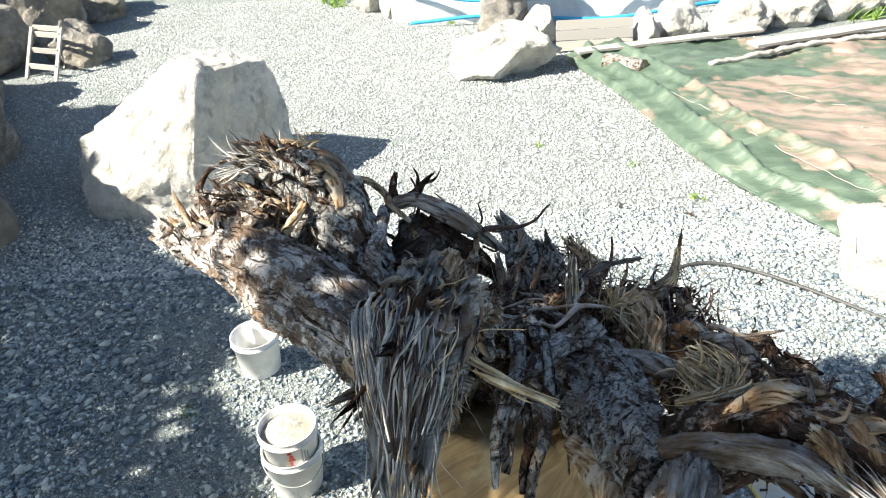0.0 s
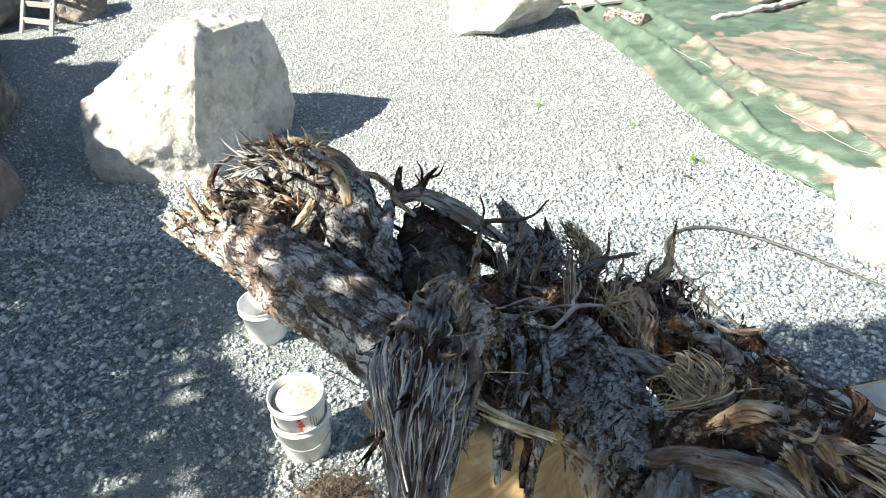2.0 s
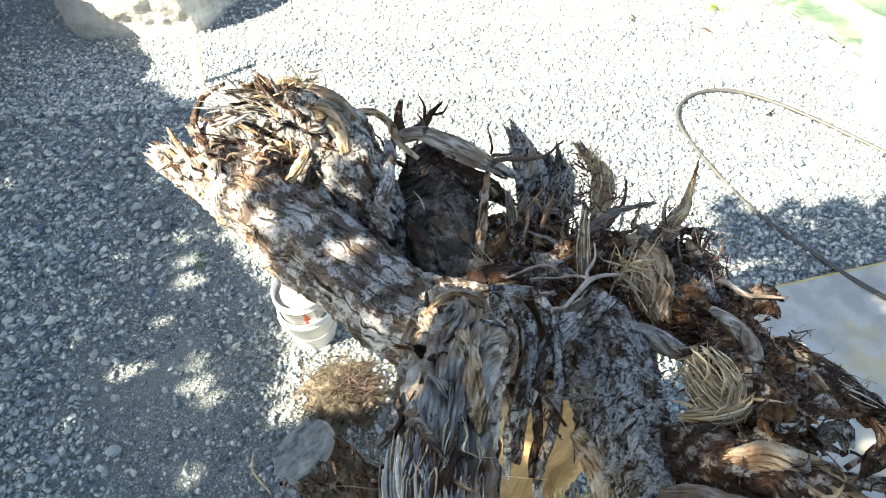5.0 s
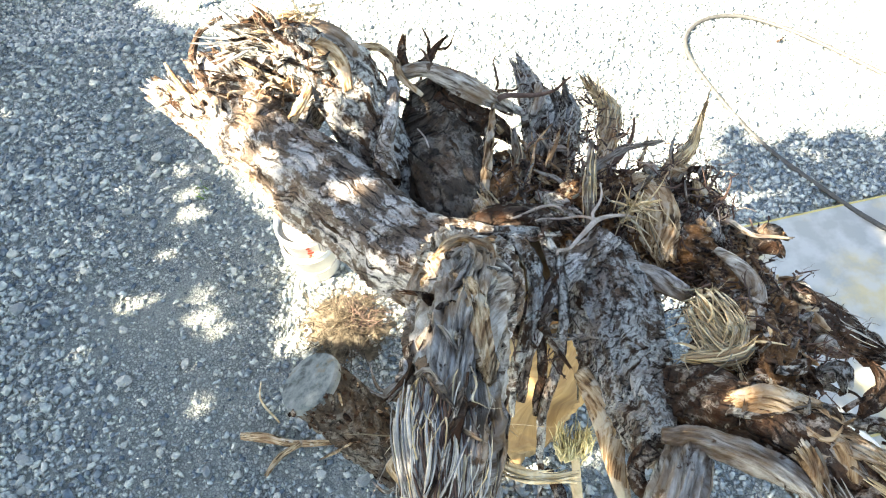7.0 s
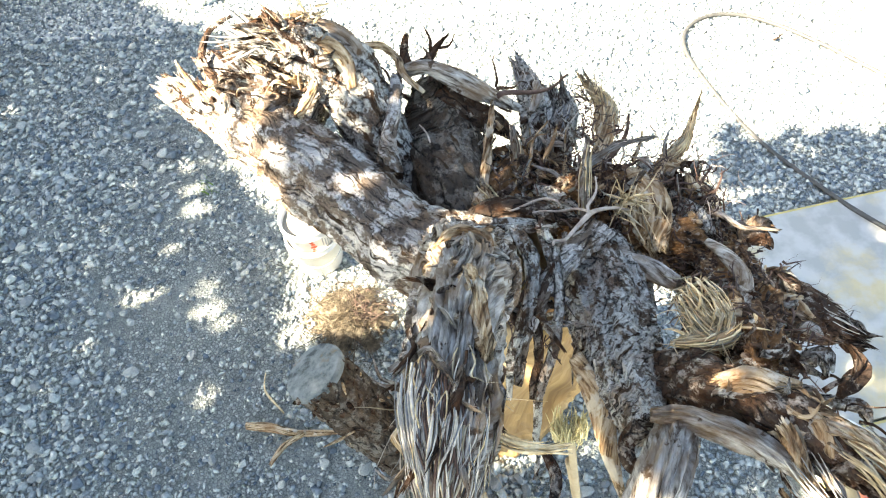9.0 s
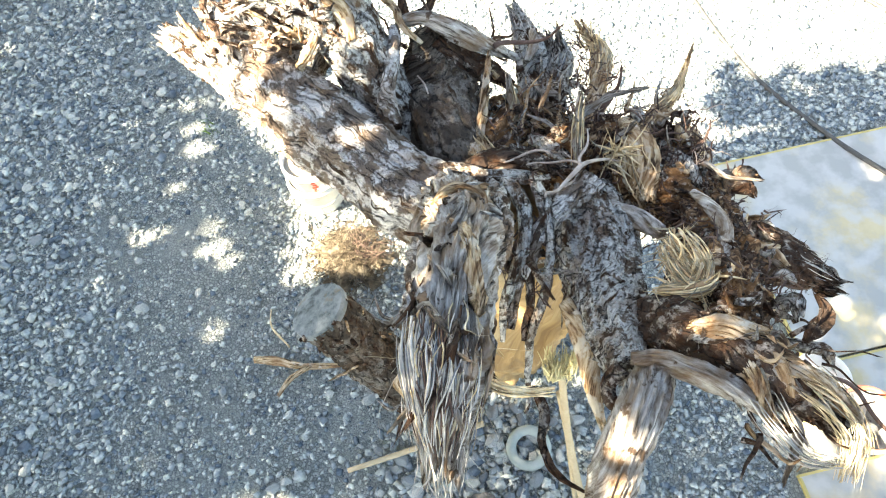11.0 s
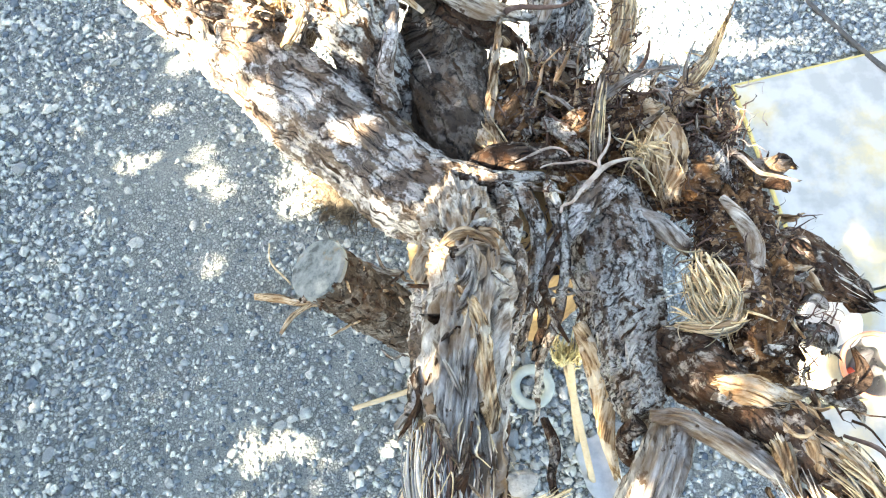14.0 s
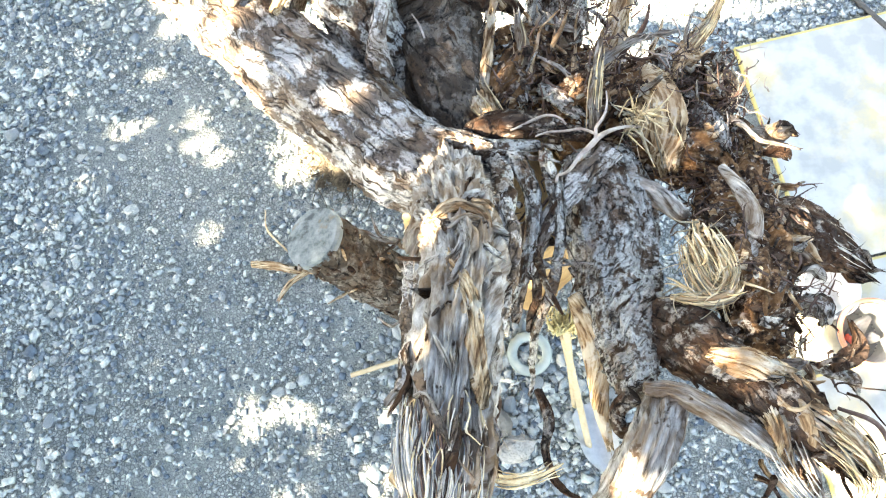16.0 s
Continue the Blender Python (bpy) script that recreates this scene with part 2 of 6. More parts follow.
TANWOOD = material("torn_tan_wood", [(0.40, (0.05, 0.026, 0.013)), (0.48, (0.40, 0.27, 0.15)), (0.60, (0.74, 0.62, 0.45))], 9,
                   0.8, 1.0, 1.2, flow=(16, 85), depth=0.010, mix2=((0.30, 0.165, 0.085), 13, 0.6), spots=((0.66, 0.60, 0.50), 24, 0.54, 0.62))
PEELED = material("peeled_orange_wood", [(0.36, (0.30, 0.185, 0.08)), (0.5, (0.44, 0.285, 0.125)), (0.64, (0.56, 0.39, 0.19))], 9, 0.7, 0.5, 1.2, flow=(2.5, 34), depth=0.004, mix2=((0.17, 0.10, 0.055), 6, 0.45), spots=((0.60, 0.47, 0.28), 5, 0.54, 0.64))
FIBRE = material("straw_fibre", [(0.3, (0.34, 0.24, 0.13)), (0.5, (0.58, 0.46, 0.29)), (0.7, (0.76, 0.68, 0.52))], 30, 0.75, 0.3, island=0.7, depth=0.002)
GREYFIBRE = material("grey_fibre", [(0.3, (0.24, 0.21, 0.18)), (0.5, (0.48, 0.455, 0.42)), (0.7, (0.70, 0.66, 0.60))], 30, 0.75, 0.3, island=0.75, depth=0.002)
ROOTLET = material("fine_root", [(0.3, (0.05, 0.03, 0.026)), (0.55, (0.13, 0.085, 0.07)), (0.75, (0.26, 0.20, 0.17))], 30, 0.85, 0.4, island=0.55, depth=0.003)
PALEROOT = material("pale_root", [(0.3, (0.22, 0.16, 0.13)), (0.55, (0.46, 0.39, 0.34)), (0.75, (0.62, 0.57, 0.52))], 30, 0.8, 0.4, depth=0.003)
SAWN = material("sawn_grey_end", [(0.38, (0.07, 0.085, 0.09)), (0.48, (0.17, 0.20, 0.21)), (0.64, (0.27, 0.30, 0.31))], 16, 0.85, 0.8, 70, depth=0.006, spots=((0.20, 0.17, 0.13), 14, 0.58, 0.68))
PLASTIC = material("white_plastic", [(0.3, (0.70, 0.70, 0.68)), (0.7, (0.82, 0.82, 0.80))], 5, 0.45, 0.05, mix2=((0.58, 0.57, 0.54), 14, 0.5))
SAND = material("sand_mix", [(0.3, (0.38, 0.34, 0.27)), (0.7, (0.58, 0.54, 0.46))], 60, 0.95, 0.9, 130, depth=0.01)
RED = material("red_print", [(0.3, (0.62, 0.07, 0.03)), (0.7, (0.72, 0.11, 0.05))], 20, 0.5, 0.0)
GREYPRINT = material("grey_print", [(0.3, (0.30, 0.32, 0.36)), (0.7, (0.40, 0.42, 0.46))], 20, 0.5, 0.0)
TARP = material("camouflage_tarp", [(0.36, (0.075, 0.11, 0.075)), (0.44, (0.14, 0.155, 0.11)), (0.49, (0.25, 0.195, 0.155)), (0.58, (0.32, 0.245, 0.20)), (0.68, (0.40, 0.36, 0.30))], 1.0, 0.4, 1.0, 1.3,
                detail=6, depth=0.03, flow=(0.45, 4.2), spots=((0.10, 0.135, 0.095), 1.5, 0.56, 0.62))
GREENTARP = material("green_tarp", [(0.34, (0.05, 0.08, 0.055)), (0.50, (0.085, 0.125, 0.09)), (0.62, (0.12, 0.165, 0.12)), (0.70, (0.28, 0.27, 0.21))], 1.0, 0.4, 1.0, 1.3,
                     detail=6, depth=0.03, flow=(0.9, 3.0), spots=((0.26, 0.19, 0.15), 2.6, 0.60, 0.66))
SHEET = material("woven_white_sheet", [(0.3, (0.52, 0.60, 0.66)), (0.6, (0.74, 0.77, 0.79)), (0.75, (0.80, 0.81, 0.80))], 0.9, 0.5, 0.6, 4, depth=0.05)
BLUE = material("blue_strap", [(0.3, (0.02, 0.28, 0.55)), (0.7, (0.05, 0.40, 0.68))], 8, 0.6, 0.2)
PLANK = material("sun_bleached_plank", [(0.3, (0.26, 0.24, 0.215)), (0.55, (0.42, 0.40, 0.365)), (0.75, (0.54, 0.52, 0.48))], 9, 0.8, 0.6, 1.5, flow=(2, 40), depth=0.004, rand=0.2)
PANEL = material("yellow_shuttering_panel", [(0.3, (0.50, 0.42, 0.25)), (0.7, (0.66, 0.57, 0.36))], 3, 0.6, 0.2, 30, depth=0.002,
                 spots=((0.38, 0.385, 0.36), 2.2, 0.40, 0.52), mix2=((0.54, 0.545, 0.52), 9, 0.75))
YELLOWEDGE = material("yellow_edge_paint", [(0.3, (0.52, 0.43, 0.16)), (0.7, (0.62, 0.53, 0.22))], 6, 0.6, 0.2)
HOSE = material("black_hose", [(0.3, (0.035, 0.036, 0.036)), (0.7, (0.08, 0.082, 0.08))], 40, 0.55, 0.2)
STICK = material("broom_handle", [(0.3, (0.44, 0.34, 0.21)), (0.7, (0.60, 0.50, 0.34))], 30, 0.7, 0.3)
BRISTLE = material("yellow_bristle", [(0.3, (0.58, 0.50, 0.26)), (0.7, (0.74, 0.68, 0.44))], 40, 0.7, 0.2, island=0.3)
STEEL = material("grey_worn_steel", [(0.3, (0.34, 0.36, 0.37)), (0.7, (0.52, 0.53, 0.53))], 18, 0.55, 0.3, metal=0.35)
RING = material("dusty_green_rubber", [(0.3, (0.30, 0.36, 0.34)), (0.7, (0.44, 0.49, 0.46))], 14, 0.8, 0.3)
ORANGE = material("orange_plastic", [(0.3, (0.78, 0.22, 0.12)), (0.7, (0.86, 0.33, 0.20))], 8, 0.5, 0.1)
GREYPLASTIC = material("dark_grey_rubber", [(0.3, (0.10, 0.105, 0.115)), (0.7, (0.2, 0.205, 0.21))], 12, 0.6, 0.2)
LEAF = material("foliage", [(0.3, (0.05, 0.10, 0.02)), (0.7, (0.12, 0.20, 0.04))], 8, 0.6, 0.1, island=0.4)
GRASS = material("fresh_grass", [(0.3, (0.16, 0.28, 0.05)), (0.7, (0.28, 0.42, 0.10))], 8, 0.6, 0.1, island=0.4)
YELLOWFILM = material("pale_yellow_plastic", [(0.3, (0.74, 0.72, 0.36)), (0.7, (0.82, 0.80, 0.50))], 8, 0.5, 0.1)
NEEDLE = material("dry_needles", [(0.35, (0.045, 0.035, 0.025)), (0.5, (0.12, 0.098, 0.070)), (0.65, (0.23, 0.20, 0.15))], 30, 0.85, 0.3, island=0.5)


# ---- mesh helpers ----
def mesh_ob(name, verts, faces, mat, parent=None, label="", uvs=None, smooth=True):
    me = bpy.data.meshes.new(name)
    me.from_pydata([tuple(v) for v in verts], [], faces)
    if uvs is not None:
        layer = me.uv_layers.new(name="UVMap")
        idx = np.empty(len(me.loops), dtype=np.int32)
        me.loops.foreach_get("vertex_index", idx)
        layer.data.foreach_set("uv", np.asarray(uvs, dtype=np.float32)[idx].ravel())
    for m in (mat if isinstance(mat, (list, tuple)) else [mat]):
        me.materials.append(m)
    me.polygons.foreach_set("use_smooth", [smooth] * len(me.polygons))
    me.update()
    ob = new(name, me)
    if parent:
        ob.parent = parent
    if label:
        tagged(ob, label)
    return ob


def part(name, bm, mat, parent=None, label="", smooth=False):
    me = bpy.data.meshes.new(name)
    bmesh.ops.recalc_face_normals(bm, faces=bm.faces)
    bm.to_mesh(me)
    bm.free()
    me.materials.append(mat)
    me.polygons.foreach_set("use_smooth", [smooth] * len(me.polygons))
    ob = new(name, me)
    if parent:
        ob.parent = parent
    if label:
        tagged(ob, label)
    return ob


def thing(name, label, category, group=""):
    return tagged(new(name), label, category, group)


def spline(pts, step):
    """Points and values along a Catmull-Rom curve at about that step; each pt is (x, y, z, radius)."""
    P = [np.array(p, float) for p in pts]
    P = [2 * P[0] - P[1]] + P + [2 * P[-1] - P[-2]]
    out = []
    for a, b, c, d in zip(P, P[1:], P[2:], P[3:]):
        n = max(2, int(np.linalg.norm(c[:3] - b[:3]) / step))
        for k in range(n):
            t = k / n
            out.append(0.5 * ((2 * b) + (c - a) * t + (2 * a - 5 * b + 4 * c - d) * t * t + (3 * b - a - 3 * c + d) * t ** 3))
    out.append(P[-2])
    return np.array(out)


def tube_data(pts, seed=0, seg=20, step=0.016, lump=0.18, ridge=0.16, fine=0.05, ragged=0.0, squash=1.0, wander=0.0, twist=0.0, fissure=0.0, groove=0.0):
    S = spline(pts, step)
    off = Vector((seed * 7.3, seed * 3.1, seed * 1.7))
    n = len(S)
    c = [Vector(p[:3]) for p in S]
    if wander:
        for i in range(1, n):
            c[i] = c[i] + noise.noise_vector(c[i] * 9 + off) * wander
    tang = [(c[min(i + 1, n - 1)] - c[max(i - 1, 0)]).normalized() for i in range(n)]
    u = tang[0].orthogonal().normalized()
    ring = [(math.cos(2 * math.pi * j / seg), math.sin(2 * math.pi * j / seg)) for j in range(seg)]
    verts, uvs, run = [], [], 0.0
    for i in range(n):
        t = tang[i]
        u = (u - t * u.dot(t)).normalized()
        w = t.cross(u)
        r0 = max(S[i][3], 0.0015)
        if i:
            run += (c[i] - c[i - 1]).length
        for j, (ca, sa) in enumerate(ring):
            d = u * ca + w * (sa * squash)
            p = c[i] + d * r0
            q = Vector((ca * 3.2 + twist * run, sa * 3.2, run * 4.0)) + off
            k = 1 + lump * noise.noise(p * 5.5 + off) * 1.4 + ridge * (noise.noise(q) + 0.6 * noise.noise(q * 2.3))
            if fine:
                k += fine * noise.noise(p * 60 + off) + fine * 1.2 * noise.noise(p * 28 + off)
            r = r0 * k
            if fissure:
                f = Vector((ca * 11 * r0 / 0.15 + 1.5 * noise.noise(p * 12), sa * 11 * r0 / 0.15, run * 16)) + off
                r += fissure * (noise.turbulence(f, 3, True) - 0.75)
            if groove:
                s1 = 1.1 * noise.noise(Vector((run * 9, ca * 1.5, sa * 1.5)) + off)
                ga = Vector((ca * 9 + s1, sa * 9 - s1, run * 5)) + off
                gb = Vector((ca * 24 + s1 * 2, sa * 24, run * 9)) + off
                r -= groove * (abs(noise.noise(ga)) + 0.6 * abs(noise.noise(gb)) - 0.3)
            p = c[i] + d * r
            if ragged and i >= n - 6:
                p += t * ragged * (noise.noise(q * 3.6 + Vector((9, 0, 0))) + 0.15) * (i - n + 7) / 6
            verts.append(p)
            uvs.append((run + seed * 0.37, j / seg * 6.2832 * r0 + seed * 0.61))
    faces = []
    for i in range(n - 1):
        for j in range(seg):
            j2 = (j + 1) % seg
            faces.append((i * seg + j, i * seg + j2, (i + 1) * seg + j2, (i + 1) * seg + j))
    for base, sgn in ((0, -1), ((n - 1) * seg, 1)):
        cen = sum((verts[base + j] for j in range(seg)), Vector()) / seg
        verts.append(cen - tang[0 if base == 0 else -1] * sgn * 0.2 * S[0 if base == 0 else -1][3])
        uvs.append(uvs[base])
        ci = len(verts) - 1
        for j in range(seg):
            j2 = (j + 1) % seg
            faces.append((base + j2, base + j, ci) if base == 0 else (base + j, base + j2, ci))
    return verts, faces, uvs


def root(parent, pts, mat, name="root", label="", **kw):
    v, f, uv = tube_data(pts, **kw)
    return mesh_ob(name, v, f, mat, parent, label, uv)


def bundle(parent, pts, mats, n, R, width=(0.10, 0.28), reach=(0.25, 0.75), name="sliver", out=0.6):
    """Torn slivers of wood lying along one root's way."""
    S = spline(pts, 0.02)
    m = len(S)
    for k in range(n):
        a0 = R.uniform(0, 6.28)
        i0 = int(R.uniform(0, 0.75) * m)
        i1 = min(m - 1, i0 + max(4, int(R.uniform(*reach) * m)))
        path, tw = [], R.uniform(-1.2, 1.2)
        for q in range(6):
            f = q / 5
            i = int(i0 + (i1 - i0) * f)
            t = Vector(S[min(i + 1, m - 1)][:3] - S[max(i - 1, 0)][:3]).normalized()
            u = t.orthogonal().normalized()
            a = a0 + tw * f
            off = (u * math.cos(a) + t.cross(u) * math.sin(a)) * S[i][3] * (out + 0.3 * R.random() + (0.4 * R.random() if q == 5 else 0))
            r = S[i][3] * R.uniform(*width) * (0.35 + 0.65 * math.sin(math.pi * (0.12 + 0.8 * f)))
            path.append((*(Vector(S[i][:3]) + off), r))
        root(parent, path, R.choice(mats), name, seed=R.randrange(900), seg=10, step=0.012, squash=R.uniform(0.15, 0.45), lump=0.15, ridge=0.25, fine=0.08, ragged=0.07, wander=0.016)


def flakes(parent, source, mat, n, R, size=(0.008, 0.032), lift=0.35, label="lifted bark flakes"):
    """Small lifted flakes scattered on a part's surface."""
    me = source.data
    V, F, U = [], [], []
    up = len(me.vertices)
    for _ in range(n):
        v = me.vertices[R.randrange(up)]
        nrm, p = v.normal.copy(), v.co.copy()
        a = nrm.cross(rng_vec(R)).normalized()
        b = nrm.cross(a)
        L, W = R.uniform(*size), R.uniform(size[0] * 0.5, size[1] * 0.45)
        e = nrm * L * R.uniform(0, lift)
        th = nrm * 0.003
        k = len(V)
        q = [p - a * L * 0.5 - b * W * R.uniform(0.3, 0.6), p - a * L * 0.5 + b * W * R.uniform(0.3, 0.6), p + b * W * R.uniform(0.4, 0.7) + e * 0.4, p + a * L * 0.5 + b * W * R.uniform(0, 0.4) + e,
             p + a * L * R.uniform(0.3, 0.5) - b * W * R.uniform(0.1, 0.5) + e, p - b * W * R.uniform(0.4, 0.7) + e * 0.4]
        V += [x - th for x in q] + [x + th for x in q]
        U += [(x.x + x.z * 0.7, x.y + x.z * 0.4) for x in q] * 2
        F += [tuple(k + 6 + i for i in range(6)), tuple(k + 5 - i for i in range(6))] + [(k + i, k + (i + 1) % 6, k + 6 + (i + 1) % 6, k + 6 + i) for i in range(6)]
    return tagged(mesh_ob("bark_flake", V, F, mat, parent, label, U, False), kind="stuff")


def rng_vec(R, s=1.0):
    return Vector((R.gauss(0, s), R.gauss(0, s), R.gauss(0, s)))


def strands(parent, name, mat, label, R, bases, way, length, width, n, spread=0.35, droop=0.0, curl=0.35, flat=0.35, sweep=(0, 0, 0)):
    """A tuft of flat tapering fibres, each bent its own way, growing from points near the bases."""
    V, F = [], []
    for _ in range(n):
        b = Vector(R.choice(bases)) + rng_vec(R, 0.012)
        d = (Vector(way) + rng_vec(R, spread)).normalized()
        L, w = length * R.uniform(0.4, 1.25), width * R.uniform(0.4, 1.6)
        side = d.cross(rng_vec(R)).normalized()
        bend = rng_vec(R, curl) + Vector(sweep)
        p, k = b.copy(), len(V)
        steps = 8
        for i in range(steps + 1):
            f = i / steps
            ww = w * (1 - f) ** 0.6 * 0.5 + 0.0004
            up = d.cross(side).normalized()
            V += [p + side * ww, p + up * ww * flat, p - side * ww, p - up * ww * flat]
            d = (d + bend * (0.22 * f + 0.05) + Vector((0, 0, -droop * f))).normalized()
            side = (side - d * side.dot(d)).normalized()
            p = p + d * (L / steps)
        for i in range(steps):
            for j in range(4):
                F.append((k + i * 4 + j, k + i * 4 + (j + 1) % 4, k + i * 4 + 4 + (j + 1) % 4, k + i * 4 + 4 + j))
    return tagged(mesh_ob(name, V, F, mat, parent, label), kind="stuff")


def rootlets(parent, name, mat, label, R, bases, n, length, width, spread=1.0, way=(0, 0, 0.3), kink=0.5):
    """Thin, kinked, branching roots."""
    V, F = [], []

    def ring_tube(p, d, L, w, depth):
        path, steps, todo = [p.copy()], max(5, int(L / 0.018)), []
        for i in range(steps):
            d = (d + rng_vec(R, kink * 0.5)).normalized()
            p = p + d * (L / steps)
            path.append(p.copy())
            if depth and R.random() < 0.2:
                todo.append((p.copy(), (d + rng_vec(R, 0.8)).normalized(), L * R.uniform(0.2, 0.5), w * (1 - i / steps) * 0.6 + 0.0004))
        k = len(V)
        for i, q in enumerate(path):
            t = (path[min(i + 1, steps)] - path[max(i - 1, 0)]).normalized()
            s = t.orthogonal().normalized()
            u2 = t.cross(s)
            ww = w * (1 - 0.85 * i / steps)
            for j in range(4):
                a = j * math.pi / 2
                V.append(q + s * math.cos(a) * ww + u2 * math.sin(a) * ww)
        for i in range(steps):
            for j in range(4):
                F.append((k + i * 4 + j, k + i * 4 + (j + 1) % 4, k + i * 4 + 4 + (j + 1) % 4, k + i * 4 + 4 + j))
        for q, d2, L2, w2 in todo:
            ring_tube(q, d2, L2, w2, depth - 1)

    for _ in range(n):
        b = Vector(R.choice(bases)) + rng_vec(R, 0.03)
        d = (Vector(way) + rng_vec(R, spread)).normalized()
        ring_tube(b, d, length * R.uniform(0.35, 1.3), width * R.uniform(0.5, 1.6), 1)
    return tagged(mesh_ob(name, V, F, mat, parent, label), kind="stuff")


def rock_mesh(name, size, seed, mat, sub=4, rough=0.28, cuts=9, fine=0.03, planes=None):
    """A broken boulder: a ball cut by planes, then roughened."""
    R = random.Random(seed)
    bm = bmesh.new()
    bmesh.ops.create_icosphere(bm, subdivisions=sub, radius=1)
    planes = [(Vector(a).normalized(), b) for a, b in planes] if planes else [(rng_vec(R).normalized(), R.uniform(0.62, 0.9)) for _ in range(cuts)]
    off = Vector((seed * 3.7, seed * 1.3, seed * 5.1))
    for v in bm.verts:
        p = v.co.copy()
        for nrm, dist in planes:
            e = p.dot(nrm) - dist
            if e > 0:
                p -= nrm * e * 0.93
        p *= 1 + rough * noise.noise(p * 1.3 + off) + rough * 0.5 * noise.noise(p * 3.1 + off)
        p += p.normalized() * fine * (noise.turbulence(p * 3.2 + off, 5, True) - 0.7 + 0.8 * noise.noise(p * 9 + off))
        v.co = Vector((p.x * size[0], p.y * size[1], p.z * size[2]))
    return part(name, bm, mat)


def box_bm(bm, size, m, bevel=0.0):
    r = bmesh.ops.create_cube(bm, size=1.0, matrix=m @ Matrix.Diagonal((*size, 1)))
    if bevel:
        bmesh.ops.bevel(bm, geom=list({e for v in r["verts"] for e in v.link_edges}), offset=bevel, segments=2, affect="EDGES")
    return r


def lathe(name, profile, seg, mat, parent=None, label="", m=None, smooth=True):
    V, F = [], []
    for r, z in profile:
        for j in range(seg):
            a = 2 * math.pi * j / seg
            V.append(Vector((r * math.cos(a), r * math.sin(a), z)))
    for i in range(len(profile) - 1):
        for j in range(seg):
            F.append((i * seg + j, i * seg + (j + 1) % seg, (i + 1) * seg + (j + 1) % seg, (i + 1) * seg + j))
    if m is not None:
        V = [m @ v for v in V]
    return mesh_ob(name, V, F, mat, parent, label, smooth=smooth)


# ---- ground ----
def ground_height(x, y):
    p = Vector((x, y, 0))
    return 0.02 * noise.noise(p * 0.7) + 0.008 * noise.noise(p * 4)


def ground_sheet():
    xs = sorted({*np.linspace(-6, 6, 130).round(3), *np.linspace(-14, 14, 60).round(3), -900, -300, -100, -40, 40, 100, 300, 900})
    ys = sorted({*np.linspace(-2, 10, 130).round(3), *np.linspace(-10, 18, 60).round(3), -900, -300, -100, -40, 40, 100, 300, 900})
    V = [(x, y, ground_height(x, y)) for y in ys for x in xs]
    nx = len(xs)
    F = [(i + j * nx, i + 1 + j * nx, i + 1 + (j + 1) * nx, i + (j + 1) * nx) for j in range(len(ys) - 1) for i in range(nx - 1)]
    return tagged(mesh_ob("ground", V, F, GRAVEL), "pale grey crushed limestone gravel yard", "ground", kind="structure")


ground = ground_sheet()


def pebble_field(name, label, R, n, place, sizes, mat):
    """Loose angular stones as one mesh, each a squashed, skewed ball lying on the ground."""
    bm = bmesh.new()
    bmesh.ops.create_cube(bm, size=1.25)
    bmesh.ops.triangulate(bm, faces=bm.faces)
    base = np.array([v.co[:] for v in bm.verts])
    tris = np.array([[v.index for v in f.verts] for f in bm.faces])
    bm.free()
    g = np.random.default_rng(R)
    kinds = [base + g.uniform(-0.38, 0.38, base.shape) for _ in range(40)]
    V, F, k = [], [], 0
    for _ in range(n):
        spot = place(g)
        if spot is None:
            continue
        x, y = spot
        s = sizes[0] * (sizes[1] / sizes[0]) ** (g.random() ** 1.7)
        b = kinds[g.integers(40)] * np.array([s, s * g.uniform(0.45, 0.95), s * g.uniform(0.3, 0.65)])
        q = np.array(Euler((g.uniform(-0.4, 0.4), g.uniform(-0.4, 0.4), g.uniform(0, 6.3))).to_matrix())
        v = b @ q.T
        v += (x, y, ground_height(x, y) - v[:, 2].min() * 0.55)
        V.append(v)
        F.append(tris + k)
        k += len(base)
    V, F = np.concatenate(V), np.concatenate(F)
    me = bpy.data.meshes.new(name)
    me.vertices.add(len(V))
    me.vertices.foreach_set("co", V.astype(np.float32).ravel())
    me.loops.add(F.size)
    me.loops.foreach_set("vertex_index", F.astype(np.int32).ravel())
    me.polygons.add(len(F))
    me.polygons.foreach_set("loop_start", np.arange(0, F.size, 3, dtype=np.int32))
    me.polygons.foreach_set("loop_total", np.full(len(F), 3, dtype=np.int32))
    me.materials.append(mat)
    me.update(calc_edges=True)
    me.validate()
    return tagged(new(name, me), label, "gravel", kind="stuff")


def near_yard(g):
    x, y = g.uniform(-3.4, 3.0), g.uniform(-0.3, 5.2)
    if x > 1.43 and y < 2.58 + 0.19 * (x - 1.4):
        return None
    d = noise.noise(Vector((x * 1.1, y * 1.1, 3)))
    path = math.exp(-((x + 1.35 + 0.15 * (y - 1)) / 0.45) ** 2) * (y < 4)
    return (x, y) if g.random() < 0.62 + 0.5 * d - 0.4 * path else None


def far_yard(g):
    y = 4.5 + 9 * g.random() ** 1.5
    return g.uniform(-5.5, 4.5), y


def wall_foot(g):
    x, y = g.uniform(-3.3, -1.75), g.uniform(0.2, 4.6)
    return (x, y) if g.random() < 0.25 + 0.75 * (-x - 1.75) / 1.5 else None


def under_stump(g):
    return g.normal(0.1, 0.36), g.normal(0.85, 0.3)


